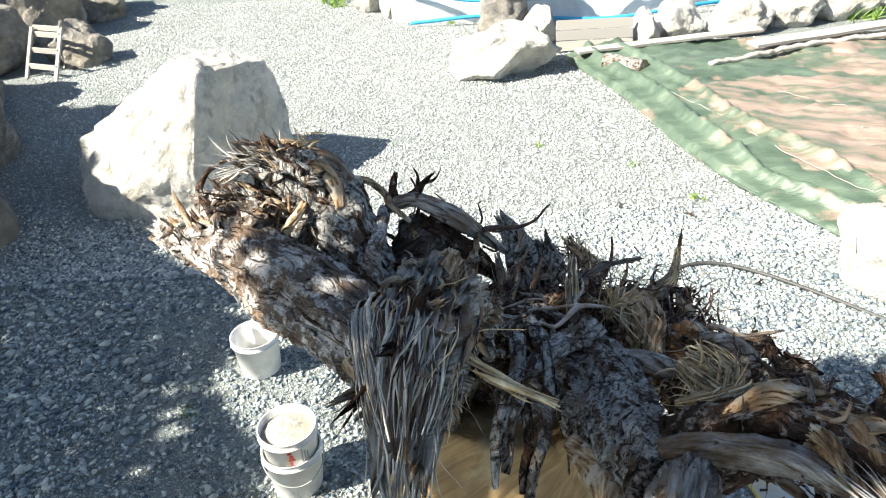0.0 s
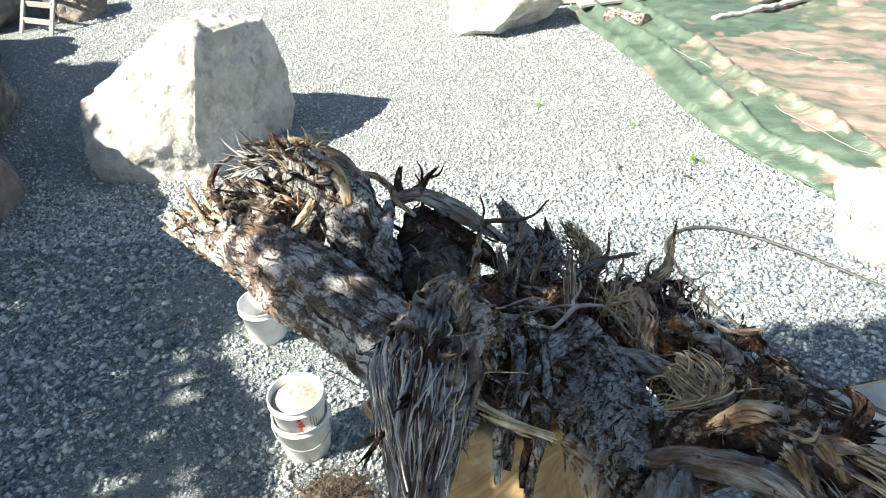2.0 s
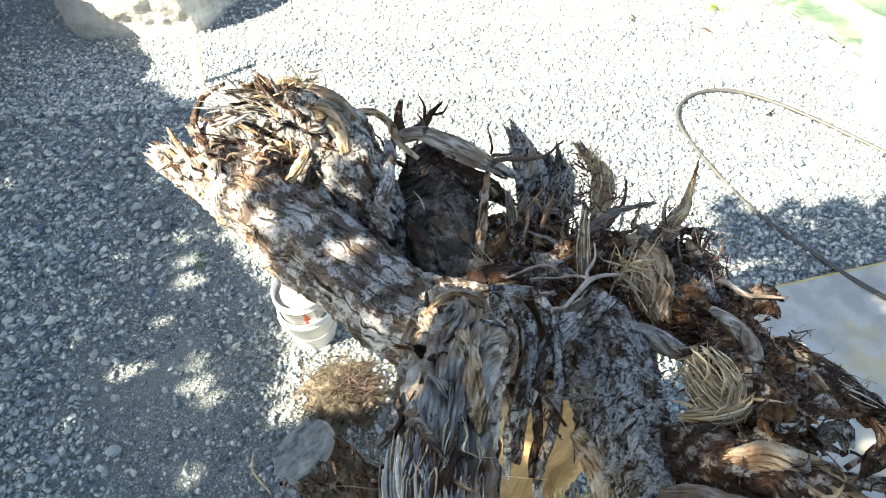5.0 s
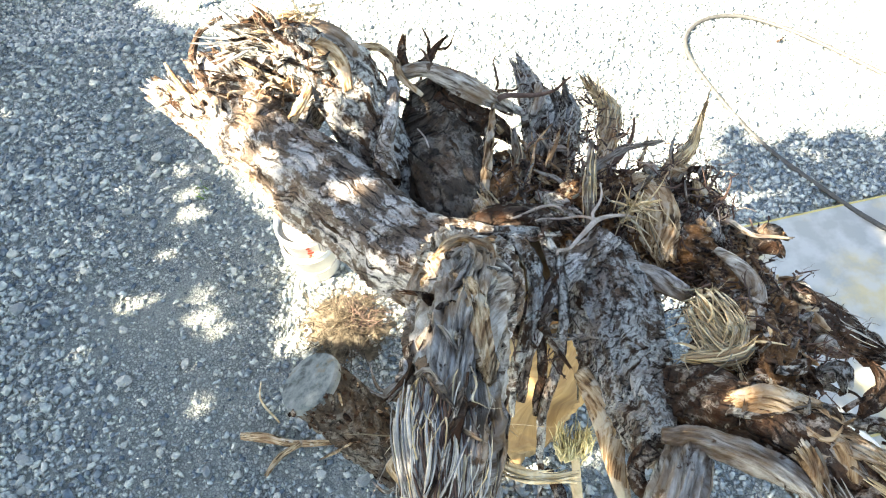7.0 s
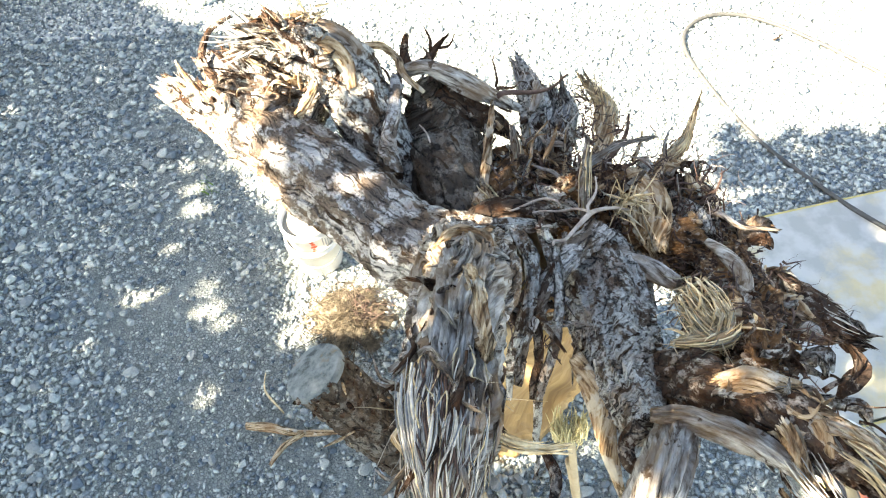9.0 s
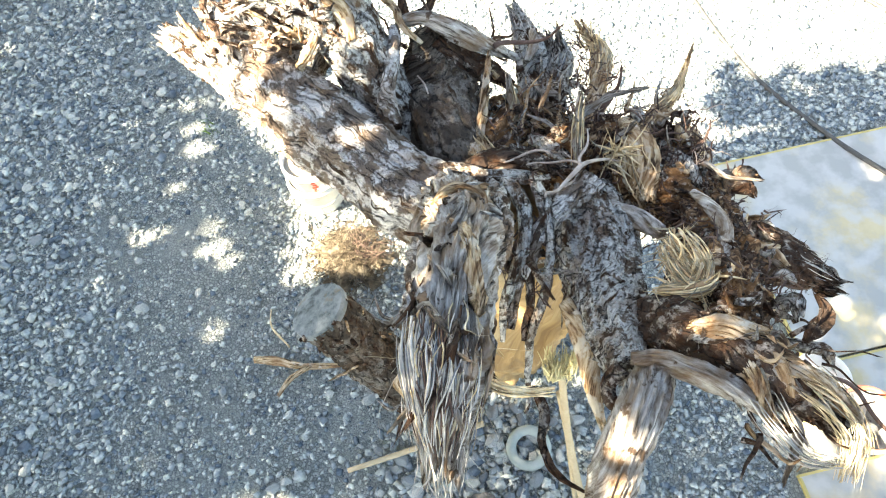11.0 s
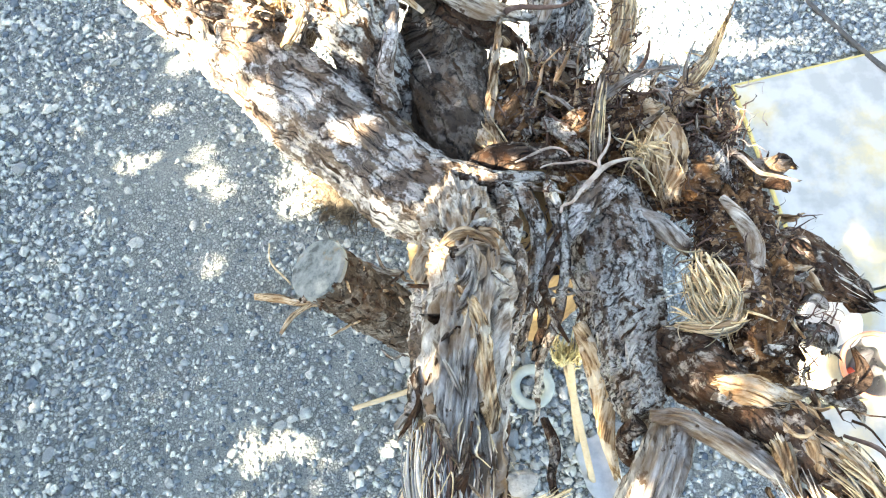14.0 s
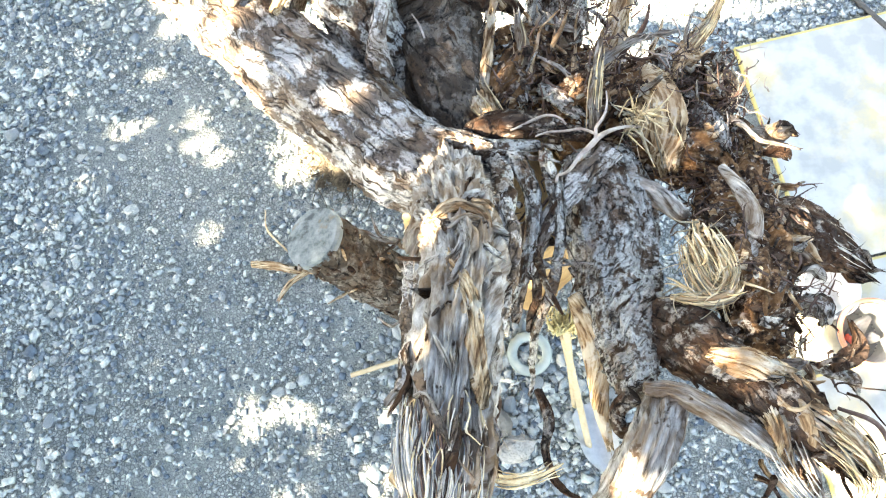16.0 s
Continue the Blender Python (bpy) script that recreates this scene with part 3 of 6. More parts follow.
pebble_field("gravel", "loose grey crushed stone lying on the yard", 5, 170000, near_yard, (0.006, 0.024), PEBBLE)
pebble_field("gravel", "crushed stone farther across the yard, sunlight put into its paler colour", 6, 90000, far_yard, (0.007, 0.022), SUNLITPEBBLE)
pebble_field("gravel", "coarser broken stones along the foot of the rocks", 7, 5200, wall_foot, (0.010, 0.04), PEBBLE)
def behind_stump(g):
    x, y = g.uniform(0.5, 3.4), g.uniform(2.45, 4.6)
    return None if x > 1.4 and y < 2.6 + 0.19 * (x - 1.4) else (x, y)


pebble_field("gravel", "coarse crushed stone between stump and panels", 9, 9000, behind_stump, (0.010, 0.026), PEBBLE)
pebble_field("gravel", "rounded stones gathered beneath the upturned stump", 8, 900, under_stump, (0.015, 0.042), PEBBLE)


# ---- rocks ----
def rock(name, at, size, seed, mat, label, category="boulder", group="", turn=0, sub=4, **kw):
    ob = rock_mesh(name, size, seed, mat, sub, **kw)
    ob.matrix_world = pose(*at, 0, 0, turn)
    return tagged(ob, label, category, group)


rock("boulder", (-2.3, 6.1, 0.42), (0.99, 0.95, 1.12), 31, LIMESTONE, "large pale limestone boulder on gravel, rough broken faces", sub=6, fine=0.042, rough=0.06,
     planes=[((-0.52, 0.1, 0.85), 0.52), ((-0.40, -0.70, 0.6), 0.52), ((0.86, -0.48, 0.16), 0.56), ((0.1, 0.1, 1.0), 0.66), ((-0.1, -0.85, 0.5), 0.62), ((-0.95, 0.0, -0.2), 0.86), ((-0.1, -0.95, -0.1), 0.72), ((0.3, 0.9, 0.3), 0.75)])
for at, size, seed, turn in (((-4.72, 4.85, 0.55), (1.15, 1.2, 1.35), 3, 10), ((-5.35, 6.4, 0.6), (1.2, 1.2, 1.45), 4, 40), ((-6.3, 8.3, 0.4), (1.15, 1.1, 0.95), 5, 80),
                             ((-6.9, 10.3, 0.35), (1.15, 1.05, 0.95), 8, 0),
                             ((-6.5, 11.6, 0.3), (0.95, 0.8, 0.9), 9, 30), 
                             ((-6.3, 13.0, 0.3), (0.9, 0.8, 0.9), 12, 0), ((-8.2, 12.6, 0.6), (1.2, 1.1, 1.2), 13, 0), ((-5.08, 10.25, 0.12), (0.42, 0.4, 0.52), 14, 0)):
    rock("rock", at, size, seed, WALLROCK, "large weathered grey-brown rock stacked in a rough wall", "rock", "stacked wall rocks", turn, 5)
rock("boulder", (0.78, 8.95, 0.17), (0.78, 0.55, 0.42), 41, LIMESTONE, "low flat-topped white boulder on sunlit gravel", sub=5)
for at, size, seed in (((1.42, 10.05, 0.2), (0.28, 0.3, 0.34), 51), ((2.8, 9.75, 0.15), (0.2, 0.25, 0.3), 52), ((3.35, 9.95, 0.2), (0.36, 0.3, 0.34), 53), ((4.15, 10.1, 0.2), (0.5, 0.34, 0.36), 54),
                       ((5.0, 10.35, 0.22), (0.46, 0.34, 0.36), 55), ((5.85, 10.6, 0.24), (0.55, 0.3, 0.36), 56), ((-1.12, 12.4, 0.2), (0.22, 0.25, 0.36), 57), ((-0.72, 11.95, 0.2), (0.22, 0.22, 0.42), 58),
                       ((6.9, 10.9, 0.22), (0.5, 0.34, 0.36), 59)):
    rock("rock", at, size, seed, LIMESTONE, "pale limestone rock in a row bordering the yard", "rock", "border rocks", 0, 4)


# ---- upturned stump ----
stump = thing("tree_stump", "upturned weathered tree stump with torn, frayed roots on gravel", "tree stump")
R = random.Random(4)
BIG = dict(seg=130, step=0.007, fissure=0.010, fine=0.035)
MID = dict(seg=52, step=0.008, fissure=0.006, fine=0.06)
THIN = dict(seg=30, step=0.007, fissure=0.004, fine=0.12, lump=0.3, ridge=0.3, wander=0.016, groove=0.005)


def combed(parent, pts, mat, n, R, width=(0.0012, 0.0040), label="torn wood fibres", span=(0.3, 0.8), start=(0.0, 0.6), lift=(0.95, 1.06), flare=0.4, arc=(0, 6.28), sway=0.25):
    """Long thin flat fibres laid along one root, uneven in width, splaying where they end; one mesh."""
    S = spline(pts, 0.02)
    m = len(S)
    V, F = [], []
    for k in range(n):
        a0, tw, out = R.uniform(*arc), R.uniform(-sway, sway), R.uniform(*lift)
        i0 = R.uniform(*start) * (m - 1)
        i1 = min(m - 1, i0 + R.uniform(*span) * m)
        w = R.uniform(*width)
        splay, ph, o = flare * R.random() ** 3, R.uniform(0, 6), len(V)
        kink, steps = rng_vec(R, 0.3), 9
        for q in range(steps + 1):
            g = q / steps
            x = i0 + (i1 - i0) * g
            i = min(m - 2, int(x))
            sv = S[i] + (S[i + 1] - S[i]) * (x - i)
            t = Vector(S[i + 1][:3] - S[i][:3]).normalized()
            side = t.cross(Vector((0, 0.3, 1))).normalized()
            up = side.cross(t)
            a = a0 + tw * g + 0.10 * math.sin(ph + 6 * g)
            n_out = side * math.cos(a) + up * math.sin(a)
            rr = sv[3] * (out + splay * g ** 3 + 0.05 * math.sin(ph * 2 + 5 * g))
            p = Vector(sv[:3]) + n_out * rr + kink * (splay * sv[3] * g ** 2)
            flat = n_out.cross(t)
            ww = w * (0.3 + 0.7 * math.sin(math.pi * min(1, 0.15 + 0.9 * g))) * (1 + 0.5 * math.sin(ph * 3 + 9 * g)) + 0.0004
            V += [p + flat * ww, p + n_out * ww * 0.5, p - flat * ww, p - n_out * ww * 0.5]
        for q in range(steps):
            for c in range(4):
                F.append((o + q * 4 + c, o + q * 4 + (c + 1) % 4, o + q * 4 + 4 + (c + 1) % 4, o + q * 4 + 4 + c))
    return tagged(mesh_ob("torn_fibre", V, F, mat, parent, label), kind="stuff")


root(stump, [(0.12, 1.64, -0.03, 0.28), (0.11, 1.54, 0.5, 0.27), (0.10, 1.42, 1.0, 0.27), (0.12, 1.36, 1.3, 0.28), (0.14, 1.42, 1.58, 0.2)], PEELED, "trunk", "peeled orange-brown trunk wood", seed=1, seg=80, step=0.02, lump=0.15, ridge=0.12)
# pale barrel-like root and its torn end
A = [(0.06, 1.30, 1.70, 0.10), (-0.10, 1.375, 1.755, 0.118), (-0.226, 1.486, 1.775, 0.122), (-0.358, 1.597, 1.815, 0.122), (-0.512, 1.747, 1.824, 0.121), (-0.641, 1.852, 1.813, 0.103), (-0.769, 1.940, 1.796, 0.075), (-0.889, 2.024, 1.792, 0.042)]
root_a = root(stump, A, PALEBARK, "root", "thick root with flaking pale bark and a torn end", seed=4, ragged=0.10, lump=0.12, ridge=0.10, **BIG)
A_UP = [(-0.513, 1.782, 1.883, 0.065), (-0.594, 1.869, 1.911, 0.066), (-0.681, 1.960, 1.906, 0.046), (-0.726, 2.003, 1.913, 0.02)]
root_a2 = root(stump, A_UP, PALEBARK, "root", "torn root stub with pale bark", seed=5, ragged=0.10, lump=0.35, **MID)
MIDPALE = [(-0.377, 1.830, 1.872, 0.06), (-0.473, 1.878, 1.885, 0.072), (-0.541, 1.870, 1.955, 0.06), (-0.600, 1.911, 1.985, 0.035)]
root_m = root(stump, MIDPALE, BARK, "root", "torn root stub with grey bark", seed=51, ragged=0.10, lump=0.4, **MID)
# broken root with a smooth torn lip
B = [(-0.10, 1.70, 1.62, 0.10), (-0.185, 1.745, 1.735, 0.098), (-0.25, 1.815, 1.845, 0.105), (-0.32, 1.895, 1.935, 0.108), (-0.388, 1.893, 2.024, 0.088), (-0.458, 1.885, 2.074, 0.056), (-0.493, 1.870, 2.099, 0.028)]
root_b = root(stump, B, BARK, "root", "thick broken root with a torn grey end", seed=6, ragged=0.12, lump=0.14, ridge=0.12, **BIG)
for pts, mat, s in (([(-0.40, 1.925, 2.10, 0.008), (-0.345, 1.92, 2.095, 0.018), (-0.295, 1.905, 2.06, 0.030), (-0.262, 1.88, 2.005, 0.034), (-0.237, 1.84, 1.965, 0.022)], GREYWOOD, 61),
                    ([(-0.37, 1.865, 2.085, 0.008), (-0.33, 1.86, 2.075, 0.020), (-0.29, 1.84, 2.03, 0.024), (-0.27, 1.80, 1.97, 0.014)], TANWOOD, 62),
                    ([(-0.48, 1.91, 2.11, 0.008), (-0.43, 1.93, 2.125, 0.012), (-0.38, 1.94, 2.11, 0.008)], TANWOOD, 63)):
    root(stump, pts, mat, "root_lip", "smooth peeled wood lip of the broken root", seed=s, seg=30, step=0.007, lump=0.1, ridge=0.15, fine=0.02, squash=0.55)
bundle(stump, [(-0.34, 1.90, 2.03, 0.09), (-0.43, 1.89, 2.07, 0.07), (-0.53, 1.89, 2.10, 0.05)], [TANWOOD, DARKBARK, DARKBARK, BARK], 20, R, (0.12, 0.3), (0.15, 0.4))
bundle(stump, [(-0.56, 1.80, 1.84, 0.10), (-0.68, 1.88, 1.83, 0.085), (-0.82, 1.97, 1.81, 0.06)], [PALEBARK, TANWOOD, DARKBARK, BARK], 24, R, (0.1, 0.24))
bundle(stump, [(-0.45, 1.85, 1.90, 0.08), (-0.56, 1.88, 1.96, 0.06), (-0.66, 1.93, 1.98, 0.04)], [BARK, TANWOOD, DARKBARK, DARKBARK], 20, R, (0.1, 0.26))
for pts in ([(-0.50, 1.70, 1.93, 0.012), (-0.56, 1.82, 1.95, 0.014), (-0.52, 1.90, 1.99, 0.013), (-0.55, 1.96, 2.02, 0.006)], [(-0.42, 1.74, 1.94, 0.014), (-0.38, 1.82, 1.98, 0.012), (-0.43, 1.88, 2.03, 0.009)],
            [(-0.60, 1.76, 1.90, 0.010), (-0.66, 1.86, 1.94, 0.012), (-0.72, 1.96, 1.97, 0.010), (-0.70, 2.03, 2.0, 0.008), (-0.63, 2.06, 2.02, 0.006)], [(-0.74, 1.90, 1.86, 0.012), (-0.78, 1.93, 1.93, 0.008), (-0.80, 1.95, 1.98, 0.004)]):
    root(stump, pts, R.choice([DARKBARK, TANWOOD]), "side_root", seed=R.randrange(900), **THIN)
# hollow behind, its shade put into a dark bark colour, the upright pillar and the looped root over it
root_h = root(stump, [(0.02, 1.46, 1.60, 0.10), (-0.02, 1.64, 1.69, 0.118), (-0.045, 1.80, 1.705, 0.128), (-0.06, 1.885, 1.80, 0.09), (-0.08, 1.91, 1.87, 0.04)], HOLLOW, "root", "hollow underside with smooth bark, its shade put into the colour", seed=9, lump=0.18, ridge=0.1, **BIG)
root(stump, [(-0.150, 1.93, 1.90, 0.020), (-0.074, 1.911, 1.929, 0.023), (0.003, 1.884, 1.906, 0.028), (0.079, 1.866, 1.862, 0.027), (0.198, 1.921, 1.73, 0.010)], GREYWOOD, "root", "silver-grey peeled root", seed=8, seg=30, step=0.007, ridge=0.25, ragged=0.03)
root(stump, [(-0.037, 1.90, 1.855, 0.042), (0.046, 1.85, 1.795, 0.04), (0.130, 1.886, 1.70, 0.034), (0.19, 1.86, 1.66, 0.02)], DARKBARK, seed=81, lump=0.35, **MID)
for pts in ([(-0.089, 1.919, 1.930, 0.020), (-0.040, 1.940, 1.964, 0.013), (-0.005, 1.963, 1.983, 0.005)], [(-0.131, 1.944, 1.910, 0.018), (-0.132, 1.977, 1.938, 0.012), (-0.118, 1.993, 1.973, 0.006)], [(-0.03, 1.945, 1.967, 0.007), (0.0, 1.93, 1.99, 0.005), (0.02, 1.945, 2.01, 0.002)],
            [(-0.055, 1.94, 1.958, 0.006), (-0.05, 1.97, 1.98, 0.005), (-0.06, 1.99, 2.0, 0.002)]):
    root(stump, pts, DARKBARK, "side_root", seed=R.randrange(900), ragged=0.02, **THIN)
root(stump, [(-0.240, 1.944, 1.989, 0.012), (-0.188, 1.976, 1.955, 0.010), (-0.152, 1.955, 1.930, 0.011), (-0.138, 1.895, 1.915, 0.010), (-0.093, 1.850, 1.890, 0.005)], TANWOOD, "root", "pale looped root", seed=70, seg=20, step=0.007, fine=0.15, lump=0.35, wander=0.015)
root(stump, [(-0.160, 1.901, 1.907, 0.016), (-0.166, 1.788, 1.896, 0.022), (-0.183, 1.690, 1.880, 0.023), (-0.19, 1.620, 1.82, 0.04)], PALEBARK, "root", "upright pale root over a dark gap", seed=7, seg=40, step=0.006, fine=0.08, lump=0.2, fissure=0.004, groove=0.005)
root(stump, [(-0.10, 1.77, 1.84, 0.002), (-0.08, 1.73, 1.85, 0.003), (-0.07, 1.70, 1.84, 0.003)], PALEROOT, "side_root", seed=71, seg=8)
# broken spikes on the far rim
for pts, mat in (([(0.20, 1.72, 1.50, 0.075), (0.25, 1.83, 1.60, 0.06), (0.266, 1.965, 1.665, 0.048), (0.240, 2.05, 1.70, 0.036), (0.215, 2.12, 1.715, 0.018)], BARK),
                 ([(0.29, 1.70, 1.55, 0.06), (0.32, 1.85, 1.62, 0.05), (0.354, 1.98, 1.63, 0.046), (0.345, 2.02, 1.66, 0.034)], BARK),
                 ([(0.42, 1.70, 1.55, 0.05), (0.48, 1.90, 1.58, 0.04), (0.515, 2.05, 1.56, 0.034), (0.467, 2.14, 1.59, 0.010)], TANWOOD),
                 ([(0.52, 1.56, 1.74, 0.034), (0.61, 1.69, 1.70, 0.024), (0.69, 1.78, 1.69, 0.016), (0.715, 1.83, 1.765, 0.006)], TANWOOD)):
    root(stump, pts, mat, seed=R.randrange(99), seg=72, step=0.007, ragged=0.09, lump=0.3, ridge=0.3, fissure=0.008, groove=0.016)
    combed(stump, pts[-3:], GREYFIBRE if mat is BARK else FIBRE, 44, R, (0.0007, 0.0025), "splintered wood fibres", (0.5, 1.0), (0, 0.4), (0.85, 1.1), 1.0)
root(stump, [(0.235, 1.90, 1.725, 0.016), (0.262, 1.955, 1.735, 0.02), (0.262, 2.01, 1.75, 0.012)], GREYWOOD, "sliver", seed=72, seg=20, step=0.008, squash=0.5)
# split pieces standing in the crown
for pts, mat, w in (([(0.06, 1.57, 1.72, 0.020), (0.079, 1.635, 1.77, 0.017), (0.100, 1.75, 1.81, 0.011), (0.118, 1.87, 1.84, 0.004)], TANWOOD, 0), ([(0.150, 1.60, 1.69, 0.028), (0.180, 1.70, 1.73, 0.023), (0.168, 1.77, 1.79, 0.014)], GREYWOOD, 1),
                    ([(0.336, 1.444, 1.80, 0.022), (0.338, 1.52, 1.85, 0.018), (0.355, 1.62, 1.88, 0.010)], GREYWOOD, 1), ([(0.36, 1.62, 1.80, 0.013), (0.453, 1.666, 1.82, 0.015), (0.545, 1.679, 1.83, 0.009)], GREYWOOD, 0),
                    ([(0.425, 1.52, 1.77, 0.009), (0.491, 1.55, 1.83, 0.007)], GREYWOOD, 0), ([(0.39, 1.50, 1.74, 0.014), (0.41, 1.60, 1.80, 0.012)], DARKBARK, 0),
                    ([(0.482, 1.62, 1.76, 0.02), (0.511, 1.541, 1.78, 0.043), (0.503, 1.42, 1.785, 0.048), (0.516, 1.354, 1.76, 0.029)], TANWOOD, 1), ([(0.722, 1.727, 1.60, 0.022), (0.760, 1.66, 1.54, 0.048), (0.725, 1.554, 1.57, 0.034)], TANWOOD, 1),
                    ([(0.378, 1.531, 1.79, 0.022), (0.422, 1.563, 1.76, 0.030), (0.451, 1.593, 1.76, 0.016)], TANWOOD, 0), ([(0.051, 1.642, 1.772, 0.015), (0.063, 1.570, 1.76, 0.034), (0.101, 1.476, 1.80, 0.026)], TANWOOD, 1),
                    ([(0.60, 1.56, 1.72, 0.02), (0.64, 1.48, 1.74, 0.03), (0.66, 1.40, 1.75, 0.02)], BARK, 0), ([(0.22, 1.60, 1.73, 0.02), (0.27, 1.55, 1.76, 0.026), (0.31, 1.50, 1.77, 0.018)], BARK, 0)):
    root(stump, pts, mat, "split_piece", seed=R.randrange(900), seg=52, step=0.007, lump=0.45, ridge=0.35, fissure=0.008, ragged=0.04, squash=0.75, groove=0.014)
    if w:
        combed(stump, pts, FIBRE, 12, R, (0.0007, 0.0022), "splintered wood fibres", (0.4, 0.8), (0, 0.5), (0.9, 1.05), 1.0)
# earth and matted roots between them
ball_a = root(stump, [(0.03, 1.44, 1.62, 0.09), (0.113, 1.60, 1.66, 0.092), (0.205, 1.70, 1.61, 0.113), (0.30, 1.71, 1.60, 0.096), (0.36, 1.72, 1.58, 0.05)], EARTH, "root_ball", "dark earth and matted roots", seed=2, lump=0.5, ridge=0.35, **BIG)
ball_b = root(stump, [(0.26, 1.52, 1.62, 0.08), (0.384, 1.55, 1.70, 0.097), (0.513, 1.60, 1.655, 0.102), (0.623, 1.60, 1.63, 0.075), (0.70, 1.60, 1.58, 0.05)], EARTH, "root_ball", "dark earth and matted roots", seed=3, lump=0.5, ridge=0.35, **BIG)
ball_c = root(stump, [(0.45, 1.42, 1.68, 0.08), (0.572, 1.417, 1.70, 0.092), (0.69, 1.42, 1.62, 0.09), (0.68, 1.25, 1.74, 0.08), (0.678, 1.13, 1.80, 0.09), (0.65, 1.0, 1.87, 0.09), (0.60, 0.88, 1.98, 0.06)], EARTH, "root_ball", "dark earth and matted roots", seed=33, lump=0.5, ridge=0.35, **BIG)
root_q = root(stump, [(0.66, 1.14, 1.78, 0.07), (0.80, 1.19, 1.715, 0.062), (0.88, 1.125, 1.745, 0.048), (0.93, 1.074, 1.775, 0.016)], DARKBARK, "root", "dark splintered root", seed=17, ragged=0.06, lump=0.4, **MID)
QF = [(0.72, 1.19, 1.76, 0.05), (0.82, 1.185, 1.735, 0.054), (0.89, 1.12, 1.76, 0.040), (0.945, 1.065, 1.785, 0.018)]
bundle(stump, QF, [DARKBARK, BARK, GREYWOOD, DARKBARK], 26, R, (0.12, 0.34), (0.2, 0.5), out=0.7)
combed(stump, QF, GREYFIBRE, 40, R, (0.0006, 0.0024), "grey splintered fibres", (0.3, 0.6), (0, 0.5), (0.9, 1.05), 0.5)
# the gnarled root that rises towards the eye, frayed at its end
K = [(-0.02, 1.34, 1.80, 0.08), (-0.005, 1.185, 2.02, 0.086), (0.013, 1.055, 2.165, 0.078), (0.0, 0.92, 2.265, 0.072), (-0.015, 0.80, 2.33, 0.070), (-0.025, 0.70, 2.352, 0.068), (-0.030, 0.630, 2.345, 0.050), (-0.034, 0.580, 2.325, 0.028)]
root_k = root(stump, K, GREYWOOD, "root", "frayed silver-grey root, its end split into fibres", seed=10, ridge=0.2, lump=0.12, ragged=0.08, seg=130, step=0.007, fissure=0.004, fine=0.03, groove=0.030)
combed(stump, K[4:], GREYFIBRE, 190, R, (0.0005, 0.0017), "silver-grey parted fibres", (0.3, 0.8), (0.1, 0.6), (0.88, 1.03), 0.35, sway=0.35)
combed(stump, K[4:], FIBRE, 70, R, (0.0006, 0.0020), "straw-coloured torn fibres", (0.2, 0.5), (0.0, 0.6), (0.95, 1.08), 0.9, sway=0.6)
combed(stump, K[4:], ROOTLET, 160, R, (0.0005, 0.0022), "dark fibres", (0.3, 0.6), (0.0, 0.5), (0.92, 1.04), 0.1)
combed(stump, K[4:], GREYFIBRE, 34, R, (0.0006, 0.0018), "loose silver-grey fibres", (0.3, 0.7), (0.2, 0.7), (1.0, 1.1), 1.6, sway=0.9)
bundle(stump, K[3:7], [GREYWOOD, GREYWOOD, TANWOOD, DARKBARK, PALEBARK], 34, R, (0.06, 0.2), (0.2, 0.5), out=0.8)
bundle(stump, K[1:4], [PALEBARK, BARK, TANWOOD, DARKBARK], 12, R, (0.10, 0.26), (0.2, 0.4), out=0.75)
for pts, mat, sq in (([(-0.07, 1.235, 1.97, 0.026), (-0.015, 1.16, 2.12, 0.028), (0.035, 1.175, 2.135, 0.026), (0.075, 1.20, 2.09, 0.02)], BARK, 0.9), ([(-0.09, 1.10, 2.06, 0.026), (-0.055, 1.15, 2.11, 0.026), (-0.01, 1.10, 2.20, 0.02), (0.028, 1.115, 2.215, 0.020), (0.09, 1.10, 2.15, 0.024)], GREYWOOD, 0.9),
                     ([(0.08, 1.19, 2.05, 0.034), (0.095, 1.11, 2.11, 0.036), (0.085, 1.02, 2.17, 0.034), (0.06, 0.92, 2.26, 0.024), (0.05, 0.83, 2.34, 0.010)], PALEBARK, 0.8), ([(-0.02, 1.05, 2.24, 0.018), (0.018, 0.96, 2.32, 0.026), (0.028, 0.87, 2.365, 0.026), (0.04, 0.78, 2.40, 0.012)], TANWOOD, 0.6),
                     ([(-0.08, 1.06, 2.10, 0.032), (-0.075, 0.98, 2.19, 0.034), (-0.07, 0.89, 2.28, 0.028), (-0.08, 0.81, 2.345, 0.016)], PALEBARK, 0.8), ([(-0.05, 1.01, 2.22, 0.012), (0.0, 1.03, 2.265, 0.014), (0.025, 1.075, 2.25, 0.015), (0.02, 1.11, 2.235, 0.01)], GREYWOOD, 0.9),
                     ([(0.01, 1.10, 2.235, 0.012), (0.02, 1.055, 2.27, 0.015), (0.005, 1.0, 2.30, 0.013), (-0.02, 0.975, 2.30, 0.007)], GREYWOOD, 0.8), ([(0.06, 1.09, 2.20, 0.012), (0.05, 1.13, 2.20, 0.016), (0.0, 1.15, 2.19, 0.016), (-0.05, 1.12, 2.17, 0.013)], TANWOOD, 0.8)):
    root(stump, pts, mat, "knot", "twisted knot of the gnarled root", seed=R.randrange(900), seg=70, step=0.006, lump=0.3, ridge=0.3, fissure=0.010, fine=0.08, squash=sq, groove=0.012)
